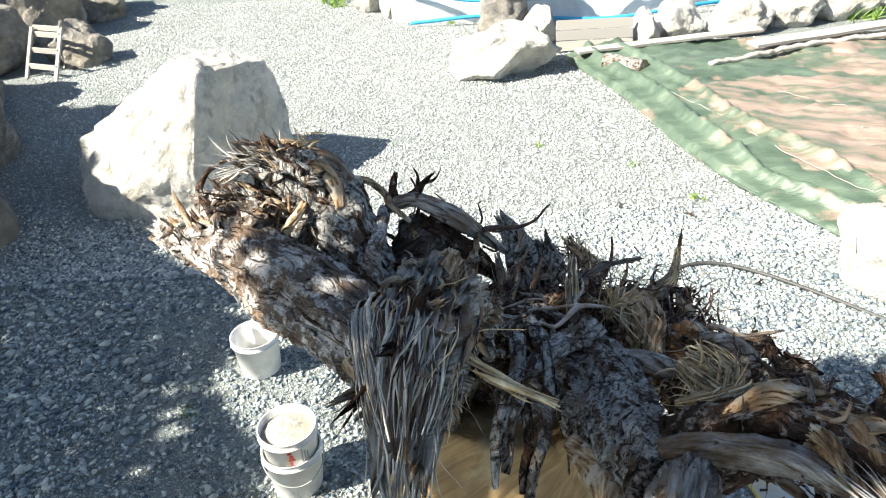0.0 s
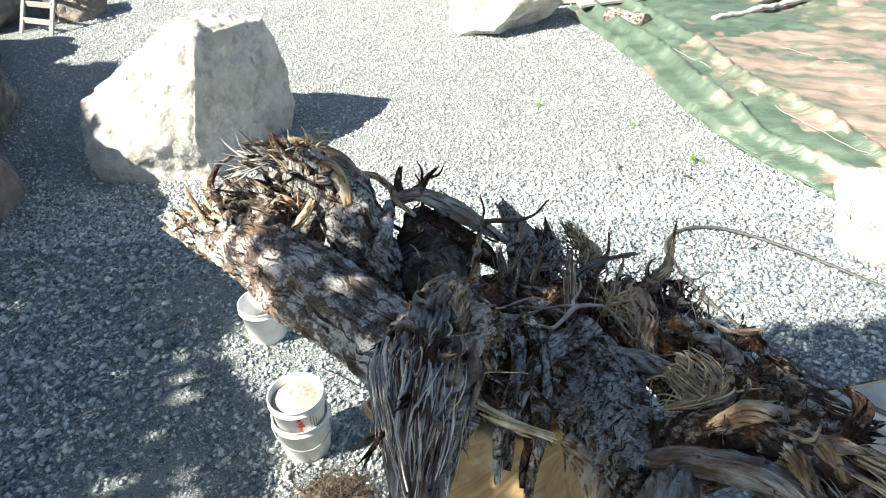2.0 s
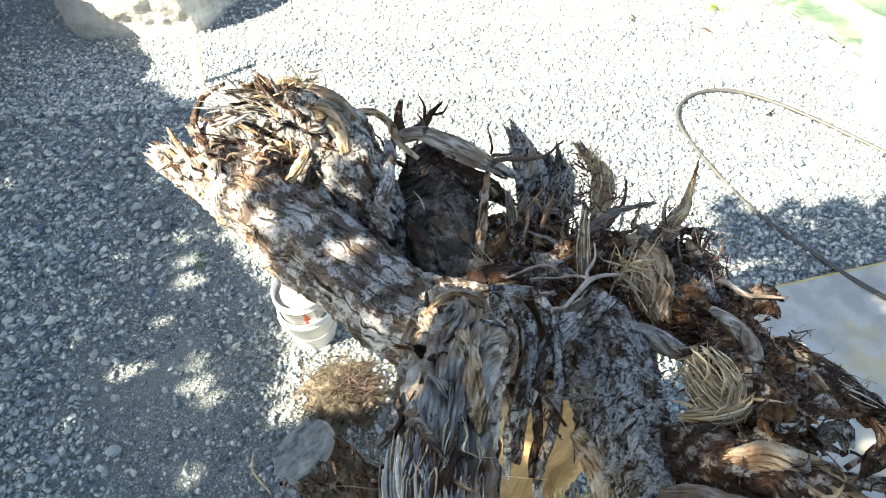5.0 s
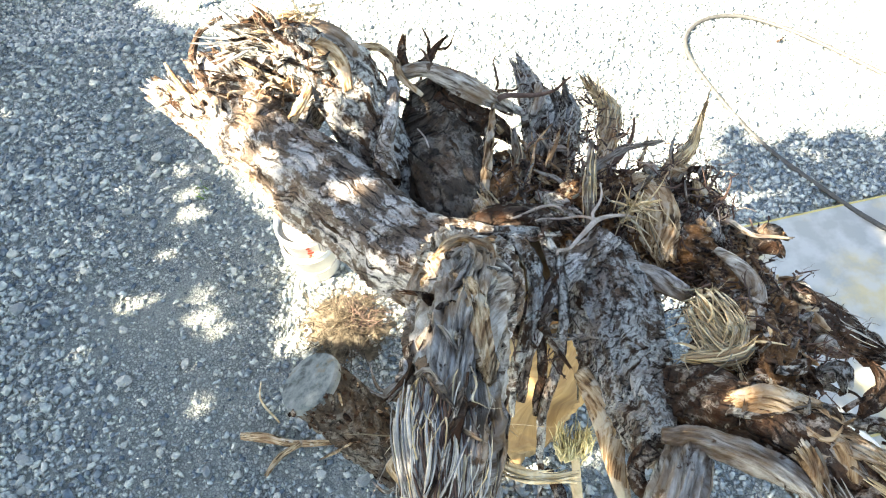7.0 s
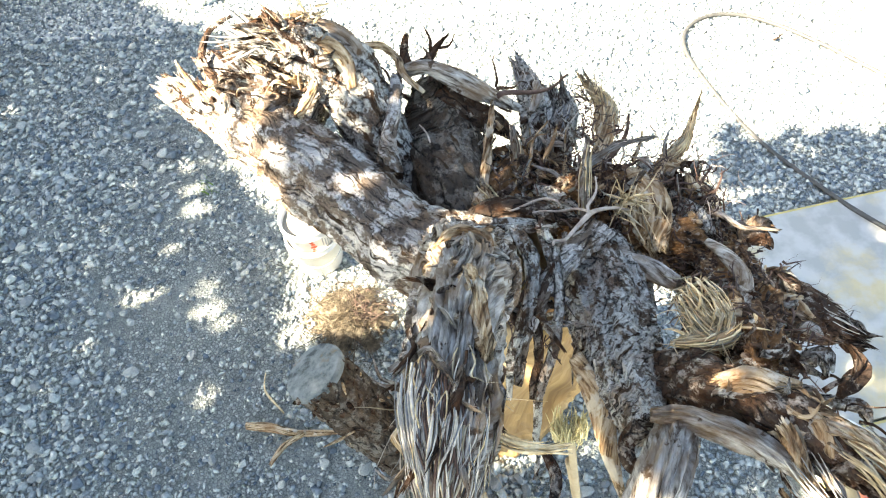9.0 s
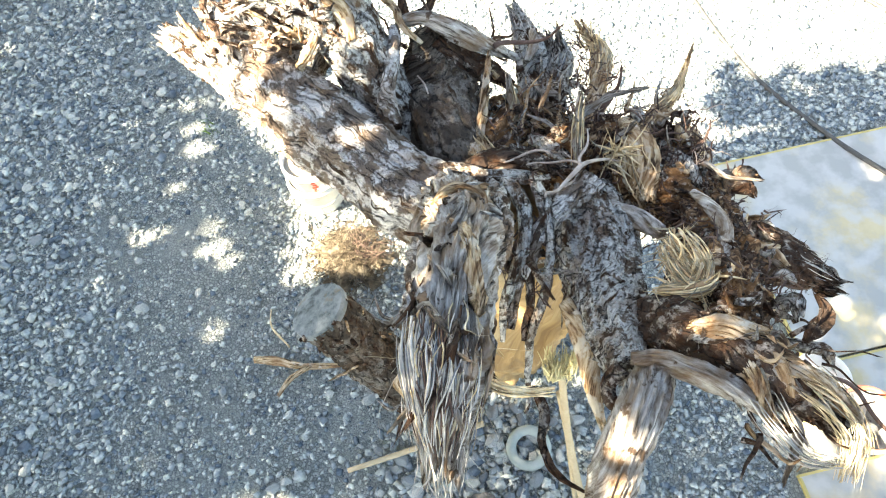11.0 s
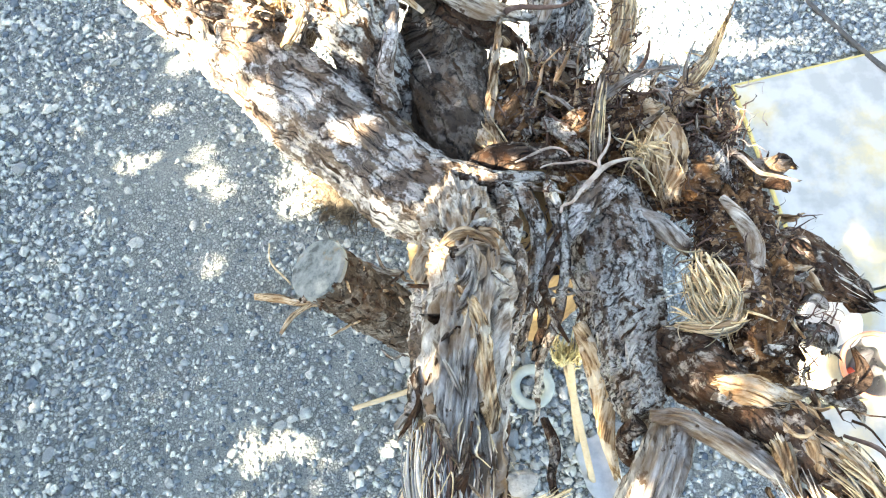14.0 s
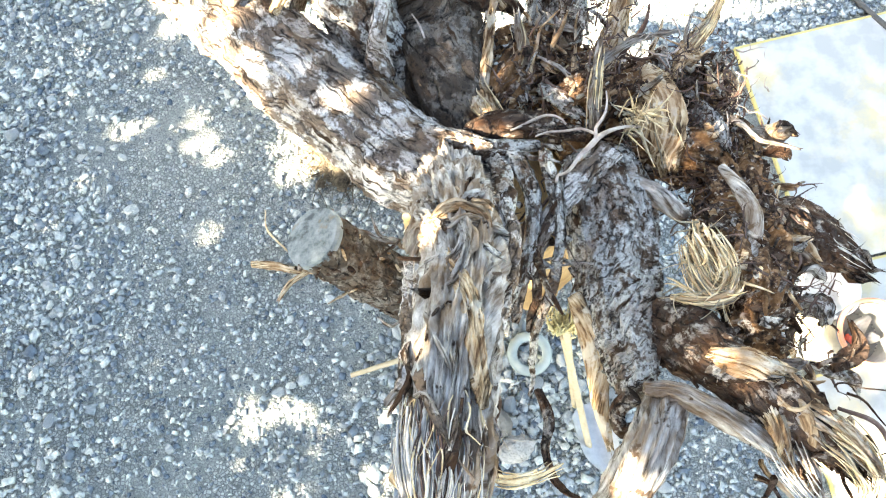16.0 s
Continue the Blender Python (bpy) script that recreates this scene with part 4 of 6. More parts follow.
combed(stump, [(-0.070, 0.80, 2.36, 0.024), (-0.074, 0.72, 2.385, 0.026), (-0.066, 0.66, 2.36, 0.022), (-0.058, 0.61, 2.31, 0.014)], GREYFIBRE, 74, R, (0.0006, 0.0025), "silver-grey torn fibres", (0.5, 1.0), (0, 0.4), (0.6, 1.1), 0.8)
combed(stump, [(0.02, 0.70, 2.37, 0.012), (0.06, 0.675, 2.35, 0.012), (0.11, 0.675, 2.31, 0.010), (0.155, 0.69, 2.27, 0.010)], FIBRE, 20, R, (0.0008, 0.0034), "straw-coloured torn fibres", (0.4, 0.9), (0, 0.4), (0.1, 1.1), 1.4, sway=1.2)
combed(stump, [(-0.03, 0.61, 2.34, 0.04), (-0.035, 0.57, 2.31, 0.035), (-0.04, 0.53, 2.25, 0.02)], GREYFIBRE, 50, R, (0.0006, 0.0019), "straw-coloured torn fibres", (0.5, 1.0), (0, 0.4), (0.5, 1.2), 1.6, sway=0.8)
# twisted roots that hang between
for pts, mat in (([(0.359, 1.383, 1.85, 0.036), (0.311, 1.336, 1.845, 0.034), (0.238, 1.236, 1.885, 0.028), (0.181, 1.164, 1.884, 0.023), (0.143, 1.079, 1.88, 0.017), (0.12, 0.98, 1.80, 0.009)], PALEBARK),
                 ([(0.13, 1.36, 1.87, 0.020), (0.167, 1.249, 1.924, 0.021), (0.150, 1.150, 1.91, 0.019), (0.118, 1.05, 1.90, 0.015), (0.10, 0.95, 1.80, 0.007)], BARK),
                 ([(0.206, 1.351, 1.892, 0.016), (0.217, 1.238, 1.922, 0.017), (0.230, 1.158, 1.882, 0.013), (0.194, 1.046, 1.84, 0.011), (0.165, 0.93, 1.74, 0.010), (0.15, 0.82, 1.6, 0.006)], BARK),
                 ([(0.223, 1.237, 1.924, 0.010), (0.182, 1.158, 1.906, 0.011), (0.168, 1.060, 1.86, 0.010), (0.15, 0.96, 1.76, 0.006)], DARKBARK), ([(0.085, 1.36, 1.86, 0.020), (0.108, 1.25, 1.97, 0.020), (0.10, 1.14, 2.03, 0.018), (0.085, 1.05, 2.05, 0.012)], BARK),
                 ([(-0.159, 1.470, 1.836, 0.026), (-0.072, 1.441, 1.844, 0.027), (0.024, 1.40, 1.85, 0.030), (0.117, 1.375, 1.868, 0.024), (0.204, 1.395, 1.857, 0.014)], BARK), ([(0.02, 1.44, 1.80, 0.03), (0.12, 1.45, 1.82, 0.028), (0.22, 1.44, 1.83, 0.024), (0.31, 1.42, 1.82, 0.018)], DARKBARK),
                 ([(0.16, 0.82, 1.82, 0.012), (0.17, 0.76, 1.84, 0.013), (0.16, 0.69, 1.85, 0.012), (0.19, 0.62, 1.86, 0.009), (0.27, 0.58, 1.84, 0.005)], DARKBARK)):
    root(stump, pts, mat, seed=R.randrange(900), **THIN)
root(stump, [(0.344, 1.321, 1.815, 0.02), (0.405, 1.299, 1.803, 0.028), (0.466, 1.261, 1.816, 0.028), (0.514, 1.201, 1.85, 0.018)], GREYWOOD, "split_piece", "grey splintered wood piece", seed=73, seg=24, step=0.007, ridge=0.3, squash=0.6, ragged=0.03)
for pts in ([(0.220, 1.269, 1.943, 0.0035), (0.284, 1.352, 1.896, 0.0049), (0.322, 1.382, 1.904, 0.0063), (0.383, 1.406, 1.868, 0.0042), (0.442, 1.419, 1.839, 0.0021)], [(0.322, 1.382, 1.905, 0.0049), (0.279, 1.422, 1.881, 0.0035), (0.190, 1.383, 1.897, 0.0021)], [(0.322, 1.379, 1.904, 0.0042), (0.337, 1.422, 1.905, 0.0035), (0.348, 1.502, 1.897, 0.0014)],
            [(0.26, 1.43, 1.88, 0.0028), (0.21, 1.46, 1.86, 0.0035), (0.14, 1.43, 1.87, 0.0021)]):
    root(stump, pts, PALEROOT, "side_root", "pale forked rootlet", seed=R.randrange(90), seg=9, step=0.01, wander=0.028, lump=0.35)
# bark-clad root beneath and the silver wood torn from its end
D = [(0.353, 1.386, 1.72, 0.09), (0.365, 1.283, 1.745, 0.105), (0.362, 1.148, 1.765, 0.108), (0.356, 1.007, 1.815, 0.097), (0.350, 0.879, 1.915, 0.069), (0.345, 0.797, 1.985, 0.036)]
root_d = root(stump, D, BARK, "root", "thick root clad in cracked grey bark", seed=13, lump=0.14, ridge=0.12, **BIG)
root_e = root(stump, [(0.255, 1.03, 1.83, 0.022), (0.272, 0.96, 1.85, 0.028), (0.282, 0.87, 1.89, 0.030), (0.278, 0.78, 1.93, 0.02), (0.29, 0.70, 1.93, 0.008)], TANWOOD, "bark_edge", "torn tan edge of the bark", seed=74, seg=30, step=0.007, lump=0.3, squash=0.6, ragged=0.03)
V2 = [(0.400, 0.785, 2.005, 0.040), (0.350, 0.701, 2.045, 0.046), (0.310, 0.635, 2.02, 0.050), (0.279, 0.567, 1.982, 0.046), (0.251, 0.505, 1.957, 0.028)]
root_v = root(stump, V2, GREYWOOD, "root", "smooth silver-grey torn root", seed=14, seg=110, step=0.006, ridge=0.16, lump=0.1, ragged=0.08, groove=0.016)
V1 = [(0.345, 0.812, 2.045, 0.013), (0.400, 0.802, 2.05, 0.023), (0.459, 0.768, 2.075, 0.025), (0.520, 0.721, 2.097, 0.022), (0.575, 0.675, 2.09, 0.011)]
root(stump, V1, GREYWOOD, "root", "silver-grey bent root", seed=15, seg=70, step=0.006, ridge=0.25, ragged=0.04, squash=0.7, groove=0.010)
root(stump, [(0.33, 0.80, 2.02, 0.02), (0.30, 0.77, 2.0, 0.018), (0.31, 0.73, 1.99, 0.016), (0.355, 0.74, 2.02, 0.018)], DARKBARK, "side_root", seed=75, seg=20, step=0.007, lump=0.3)
G = [(0.44, 0.95, 1.86, 0.07), (0.505, 0.85, 2.02, 0.062), (0.575, 0.785, 2.075, 0.055), (0.64, 0.715, 2.09, 0.043), (0.71, 0.650, 2.07, 0.022)]
root_g = root(stump, G, DARKBARK, "root", "dark splintered root", seed=16, ragged=0.06, lump=0.4, **MID)
for pts, mat in (([(0.478, 0.870, 2.05, 0.018), (0.524, 0.845, 2.105, 0.034), (0.577, 0.825, 2.115, 0.022)], TANWOOD), ([(0.573, 0.774, 2.11, 0.02), (0.623, 0.751, 2.125, 0.034), (0.671, 0.710, 2.13, 0.030), (0.707, 0.660, 2.13, 0.012)], TANWOOD),
                 ([(0.54, 0.80, 2.09, 0.018), (0.555, 0.735, 2.12, 0.02), (0.57, 0.67, 2.11, 0.012)], TANWOOD), ([(0.60, 0.70, 2.10, 0.012), (0.62, 0.63, 2.09, 0.012), (0.60, 0.57, 2.05, 0.006)], GREYWOOD)):
    root(stump, pts, mat, "split_piece", "torn tan wood", seed=R.randrange(900), seg=70, step=0.006, lump=0.4, ridge=0.3, fissure=0.006, ragged=0.05, squash=0.7, groove=0.016)
bundle(stump, G[1:], [TANWOOD, DARKBARK, BARK, GREYWOOD, DARKBARK], 34, R, (0.10, 0.32), (0.2, 0.5), out=0.7)
combed(stump, [(0.64, 0.73, 2.12, 0.034), (0.69, 0.68, 2.115, 0.030), (0.725, 0.62, 2.08, 0.022), (0.72, 0.56, 2.02, 0.014)], FIBRE, 90, R, (0.0005, 0.0022), "straw-coloured torn fibres", (0.4, 0.9), (0, 0.5), (0.8, 1.25), 0.9, sway=0.8)
combed(stump, [(0.56, 0.72, 2.10, 0.03), (0.58, 0.66, 2.10, 0.03), (0.63, 0.60, 2.07, 0.02), (0.70, 0.585, 2.05, 0.012)], GREYFIBRE, 22, R, (0.0005, 0.0016), "silver-grey torn fibres", (0.5, 1.0), (0, 0.4), (0.8, 1.2), 0.9)
root(stump, [(0.70, 0.76, 2.05, 0.004), (0.76, 0.73, 2.06, 0.005), (0.79, 0.67, 2.05, 0.004), (0.82, 0.62, 2.05, 0.003)], ROOTLET, "side_root", "thin dark twig", seed=76, seg=8, step=0.01)
# pale curved root with its tuft of straw fibre
root(stump, [(0.615, 1.315, 1.85, 0.009), (0.636, 1.25, 1.885, 0.016), (0.652, 1.180, 1.905, 0.019), (0.628, 1.095, 1.93, 0.015), (0.598, 1.04, 1.955, 0.004)], GREYWOOD, "root", "pale curved peeled root", seed=18, seg=26, step=0.006, fine=0.03, lump=0.08, ridge=0.12)
for pts, n in (([(0.53, 1.17, 1.91, 0.018), (0.525, 1.10, 1.96, 0.036), (0.54, 1.03, 1.97, 0.034), (0.52, 0.985, 1.95, 0.02)], 46), ([(0.49, 1.13, 1.93, 0.016), (0.50, 1.05, 1.965, 0.03), (0.53, 0.995, 1.96, 0.026), (0.575, 1.0, 1.955, 0.012)], 34), ([(0.585, 1.06, 1.955, 0.012), (0.56, 1.0, 1.975, 0.02), (0.50, 0.985, 1.97, 0.018), (0.44, 1.0, 1.95, 0.006)], 30)):
    combed(stump, pts, FIBRE, n, R, (0.0006, 0.0025), "straw-coloured torn fibres", (0.4, 0.9), (0, 0.5), (0.7, 1.2), 0.7, sway=0.7)
    combed(stump, pts, TANWOOD, n // 4, R, (0.0012, 0.0045), "torn wood ribbons", (0.4, 0.8), (0, 0.4), (0.6, 1.0), 0.3)
for base, way, n in ((((0.53, 1.14, 1.93), (0.51, 1.10, 1.95)), (0.1, -0.8, 0.3), 40), (((0.50, 1.06, 1.96), (0.54, 1.04, 1.97)), (-0.6, -0.3, 0.2), 46), (((0.58, 1.03, 1.96), (0.56, 1.0, 1.97)), (-0.7, -0.5, 0.1), 46), (((0.52, 1.0, 1.96), (0.48, 1.0, 1.96)), (-0.4, 0.1, 0.4), 30)):
    strands(stump, "torn_fibre", FIBRE, "straw-coloured torn fibres", R, base, way, 0.085, 0.005, int(n * 0.7), 0.8, 0.05, 0.8, 0.4)


# stubs and crooked side roots all over the crown
def stub_roots(centre, spread, n, mats, way, r=(0.003, 0.010), length=(0.06, 0.22)):
    for _ in range(n):
        p = Vector(centre) + Vector((R.uniform(-1, 1) * spread[0], R.uniform(-1, 1) * spread[1], R.uniform(-1, 1) * spread[2]))
        d = (Vector(way) + rng_vec(R, 0.55)).normalized()
        L, rr = R.uniform(*length), R.uniform(*r)
        pts = []
        for q in range(5):
            pts.append((*p, rr * (1 - 0.17 * q)))
            d = (d + rng_vec(R, 0.34)).normalized()
            p = p + d * L / 4
        root(stump, pts, R.choice(mats), "side_root", seed=R.randrange(900), seg=9, step=0.012, lump=0.3, ridge=0.35, fine=0.12, ragged=0.02, wander=0.02)


stub_roots((0.22, 1.68, 1.68), (0.2, 0.16, 0.05), 44, [ROOTLET, DARKBARK, TANWOOD, BARK], (0.1, 0.0, 0.4))
stub_roots((0.5, 1.56, 1.70), (0.2, 0.14, 0.05), 60, [ROOTLET, DARKBARK, TANWOOD, GREYWOOD], (0.2, 0.1, 0.3))
stub_roots((0.68, 1.38, 1.68), (0.16, 0.16, 0.05), 30, [ROOTLET, DARKBARK], (0.0, 0.0, 0.5), (0.002, 0.006), (0.04, 0.09))
stub_roots((0.66, 1.05, 1.84), (0.12, 0.16, 0.06), 26, [ROOTLET, DARKBARK], (0.0, -0.1, 0.5), (0.002, 0.006), (0.04, 0.09))
stub_roots((0.17, 1.2, 1.86), (0.1, 0.2, 0.05), 16, [BARK, DARKBARK, ROOTLET], (0.1, -0.5, -0.1))
stub_roots((-0.5, 1.87, 1.95), (0.18, 0.1, 0.06), 26, [PALEBARK, TANWOOD, DARKBARK], (-0.3, 0.3, 0.4), (0.003, 0.008), (0.05, 0.13))
stub_roots((0.0, 1.9, 1.80), (0.16, 0.05, 0.06), 14, [DARKBARK, ROOTLET], (0.1, 0.2, 0.3))
stub_roots((0.62, 0.74, 2.06), (0.12, 0.1, 0.04), 26, [TANWOOD, DARKBARK, DARKBARK], (0.4, -0.5, 0.2), (0.002, 0.008), (0.05, 0.14))

for cx, cy, cz, sx, sy, n in ((0.22, 1.66, 1.71, 0.16, 0.12, 22), (0.52, 1.54, 1.72, 0.18, 0.12, 30), (0.70, 1.36, 1.70, 0.12, 0.14, 22), (0.70, 1.06, 1.86, 0.10, 0.12, 20), (-0.50, 1.87, 1.96, 0.14, 0.07, 20), (0.62, 0.82, 2.04, 0.10, 0.08, 14)):
    for _ in range(n):
        p = Vector((cx + R.uniform(-1, 1) * sx, cy + R.uniform(-1, 1) * sy, cz + R.uniform(-0.04, 0.03)))
        d, L, rr = Vector((R.uniform(-1, 1), R.uniform(-1, 1), R.uniform(-0.1, 0.6))).normalized(), R.uniform(0.04, 0.10), R.uniform(0.010, 0.024)
        e = d.cross(rng_vec(R)).normalized() * L * 0.25
        root(stump, [(*(p - d * L * 0.5), rr * 0.5), (*(p + e * 0.6), rr), (*(p + d * L * 0.3 + e), rr * 0.9), (*(p + d * L * 0.6), rr * 0.4)], R.choice([DARKBARK, DARKBARK, BARK, TANWOOD, GREYWOOD]), "chunk", seed=R.randrange(900),
             seg=22, step=0.007, lump=0.5, ridge=0.4, fine=0.15, fissure=0.006, ragged=0.04, squash=R.uniform(0.35, 0.8), groove=0.010)

# small torn tufts and fine roots
strands(stump, "torn_fibre", FIBRE, "torn wood splinters", R, [(0.44, 1.46, 1.84), (0.41, 1.44, 1.84)], (0.2, -0.3, 0.6), 0.09, 0.006, 60, 0.6)
strands(stump, "torn_fibre", FIBRE, "torn wood splinters", R, [(-0.42, 1.9, 2.11), (-0.36, 1.92, 2.12), (-0.48, 1.88, 2.11)], (-0.3, 0.3, 0.4), 0.06, 0.006, 60, 0.7)
strands(stump, "torn_fibre", GREYFIBRE, "torn wood splinters", R, [(-0.5, 1.86, 2.09), (-0.52, 1.88, 2.06)], (-0.9, 0.1, 0.1), 0.13, 0.010, 40, 0.4)
strands(stump, "torn_fibre", FIBRE, "torn wood splinters", R, [(0.47, 2.12, 1.57), (0.49, 2.09, 1.57)], (-0.4, 0.3, 0.5), 0.08, 0.008, 40, 0.4)
for centre, sp, n in (((0.25, 1.68, 1.69), (0.24, 0.16), 130), ((0.5, 1.56, 1.72), (0.22, 0.14), 180), ((0.64, 1.42, 1.70), (0.12, 0.15), 200), ((0.66, 1.05, 1.86), (0.10, 0.16), 150), ((0.18, 1.2, 1.86), (0.1, 0.2), 26), ((0.45, 1.98, 1.58), (0.08, 0.08), 90)):
    bases = [(centre[0] + sp[0] * R.uniform(-1, 1), centre[1] + sp[1] * R.uniform(-1, 1), centre[2] + 0.05 * R.uniform(-1, 1)) for _ in range(40)]
    rootlets(stump, "rootlet", ROOTLET, "tangle of fine dark roots", R, bases, n, 0.085, 0.0024, kink=0.9)
bases = [(0.58 + 0.22 * R.uniform(-1, 1), 1.45 + 0.25 * R.uniform(-1, 1), 1.76 + 0.04 * R.uniform(-1, 1)) for _ in range(40)]
rootlets(stump, "rootlet", PALEROOT, "pale fine roots", R, bases, 50, 0.12, 0.0022, kink=0.7)
for src, mat, n in ((root_a, PALEBARK, 36), (root_a, BARK, 30), (root_b, BARK, 40), (root_d, BARK, 150), (root_d, PALEBARK, 40), (root_a2, PALEBARK, 40), (root_m, PALEBARK, 60), (root_g, DARKBARK, 80), (root_h, HOLLOW, 40)):
    flakes(stump, src, mat, n, R, (0.008, 0.026), 0.25)
for src in (ball_a, ball_b, ball_c):
    flakes(stump, src, FIBRE, 70, R, (0.010, 0.03), 0.8, "wood chips and splinters")
    flakes(stump, src, DARKBARK, 320, R, (0.012, 0.05), 0.8, "dark bark chips")
    flakes(stump, src, BARK, 90, R, (0.012, 0.04), 0.9, "grey bark chips")
    flakes(stump, src, TANWOOD, 60, R, (0.012, 0.05), 0.8, "tan wood chips")
    bases = [tuple(src.data.vertices[R.randrange(len(src.data.vertices))].co) for _ in range(160)]
    rootlets(stump, "rootlet", ROOTLET, "tangle of fine dark roots", R, bases, 200, 0.075, 0.0028, kink=0.9)

# ---- leaning sawn log ----
prop = thing("log", "dark-barked sawn log leaning under the stump", "log")
log_bark = root(prop, [(-0.16, 1.27, -0.02, 0.135), (-0.32, 1.34, 0.33, 0.132), (-0.59, 1.457, 0.85, 0.126)], HOLLOW, "trunk", "dark flaking bark", seed=26, seg=70, step=0.012, lump=0.1, ridge=0.08, fissure=0.012)
flakes(prop, log_bark, DARKBARK, 160, R, (0.012, 0.05), 0.25, "dark bark flakes")
flakes(prop, log_bark, TANWOOD, 26, R, (0.012, 0.05), 0.3, "torn tan bark strips")
bundle(prop, [(-0.18, 1.27, 0.25, 0.14), (-0.33, 1.34, 0.5, 0.135), (-0.48, 1.41, 0.70, 0.13)], [TANWOOD, DARKBARK, GREYWOOD], 9, R, (0.04, 0.10), (0.2, 0.5), "bark_strip", 0.95)
FACE = pose(-0.592, 1.458, 0.856) @ Vector((-0.46, 0.2, 0.87)).to_track_quat("Z", "Y").to_matrix().to_4x4()
lathe("sawn_face", [(0.001, 0.005), (0.04, 0.0055), (0.09, 0.005), (0.121, 0.003), (0.128, -0.010), (0.126, -0.03)], 40, SAWN, prop, "flat grey sawn face", FACE, False)


# ---- pails ----
def bucket(at, r, h, label, mat=PLASTIC, fill=None, fill_z=0.8, rim=None, turn=0, tilt=0, handle=True):
    b = thing("bucket", label, "bucket")
    lathe("body", [(0, 0.004), (r * 0.82, 0.0), (r * 0.86, 0.012), (r * 0.985, h * 0.86), (r * 1.05, h * 0.865), (r * 1.05, h * 0.885), (r, h * 0.89), (r * 1.0, h), (r * 1.03, h * 1.005), (r * 1.0, h * 1.008),
                   (r * 0.965, h), (r * 0.83, 0.02), (0, 0.016)], 48, mat, b)
    if rim:
        lathe("rim", [(r * 1.0, h * 0.94), (r * 1.06, h * 0.94), (r * 1.07, h * 1.0), (r * 1.04, h * 1.03), (r * 0.95, h * 1.02), (r * 0.94, h * 0.94)], 48, rim, b)
    if fill:
        V, F, n = [], [], 18
        for i in range(n + 1):
            for j in range(40):
                a, q = 2 * math.pi * j / 40, i / n
                p = Vector((math.cos(a) * q, math.sin(a) * q, 0)) * r * (0.84 + 0.13 * fill_z)
                V.append(p + Vector((0, 0, h * fill_z + 0.045 * (1 - q * q) + 0.012 * noise.noise(p * 30) * (1 - 0.7 * q))))
        for i in range(n):
            for j in range(40):
                F.append((i * 40 + j, i * 40 + (j + 1) % 40, (i + 1) * 40 + (j + 1) % 40, (i + 1) * 40 + j))
        mesh_ob("filling", V, F, fill, b)
    if handle:
        pts = [(1.06 * r * math.cos(a), 1.06 * r * math.sin(a) * 0.99, h * 0.87 - 0.10 * math.sin(a), 0.0035) for a in np.linspace(0.0, math.pi, 14)]
        v, f, u = tube_data(pts, 0, 8, 0.02, 0, 0, 0)
        mesh_ob("handle", v, f, STEEL, b)
    b.matrix_world = pose(*at, tilt, 0, turn)
    return b


def printed(b, r, h):
    """Label print: two columns of grey bars and a red mark bent round the pail's wall."""
    def patch(a0, a1, z0, z1, mat, name):
        V, F = [], []
        for i in range(7):
            a = a0 + (a1 - a0) * i / 6
            for z in (z0, z1):
                rr = r * (0.86 + 0.125 * z / (h * 0.86)) + 0.0015
                V.append((rr * math.cos(a), rr * math.sin(a), z))
        for i in range(6):
            F.append((2 * i, 2 * i + 2, 2 * i + 3, 2 * i + 1))
        mesh_ob(name, V, F, mat, b)
    for k in range(3):
        patch(0.34 + 0.11 * k, 0.385 + 0.11 * k, h * 0.5, h * (0.82 - 0.06 * k), GREYPRINT, "print")
    for k in range(6):
        patch(-0.10 - 0.04 * (k % 2), 0.10 - 0.05 * (k % 3), h * (0.34 + 0.085 * k), h * (0.405 + 0.085 * k), RED, "red_print")


bucket((-0.80, 2.52, 0.0), 0.145, 0.27, "white plastic pail standing on gravel beneath another", turn=200)
top_b = bucket((-0.80, 2.52, 0.13), 0.14, 0.28, "white plastic pail of sand stacked in another pail", fill=SAND, fill_z=0.84, turn=-75, handle=False)
printed(top_b, 0.14, 0.28)
bucket((-1.17, 3.42, 0.0), 0.14, 0.27, "white plastic pail standing beneath the stump on gravel", turn=30, fill=SAND, fill_z=0.3)

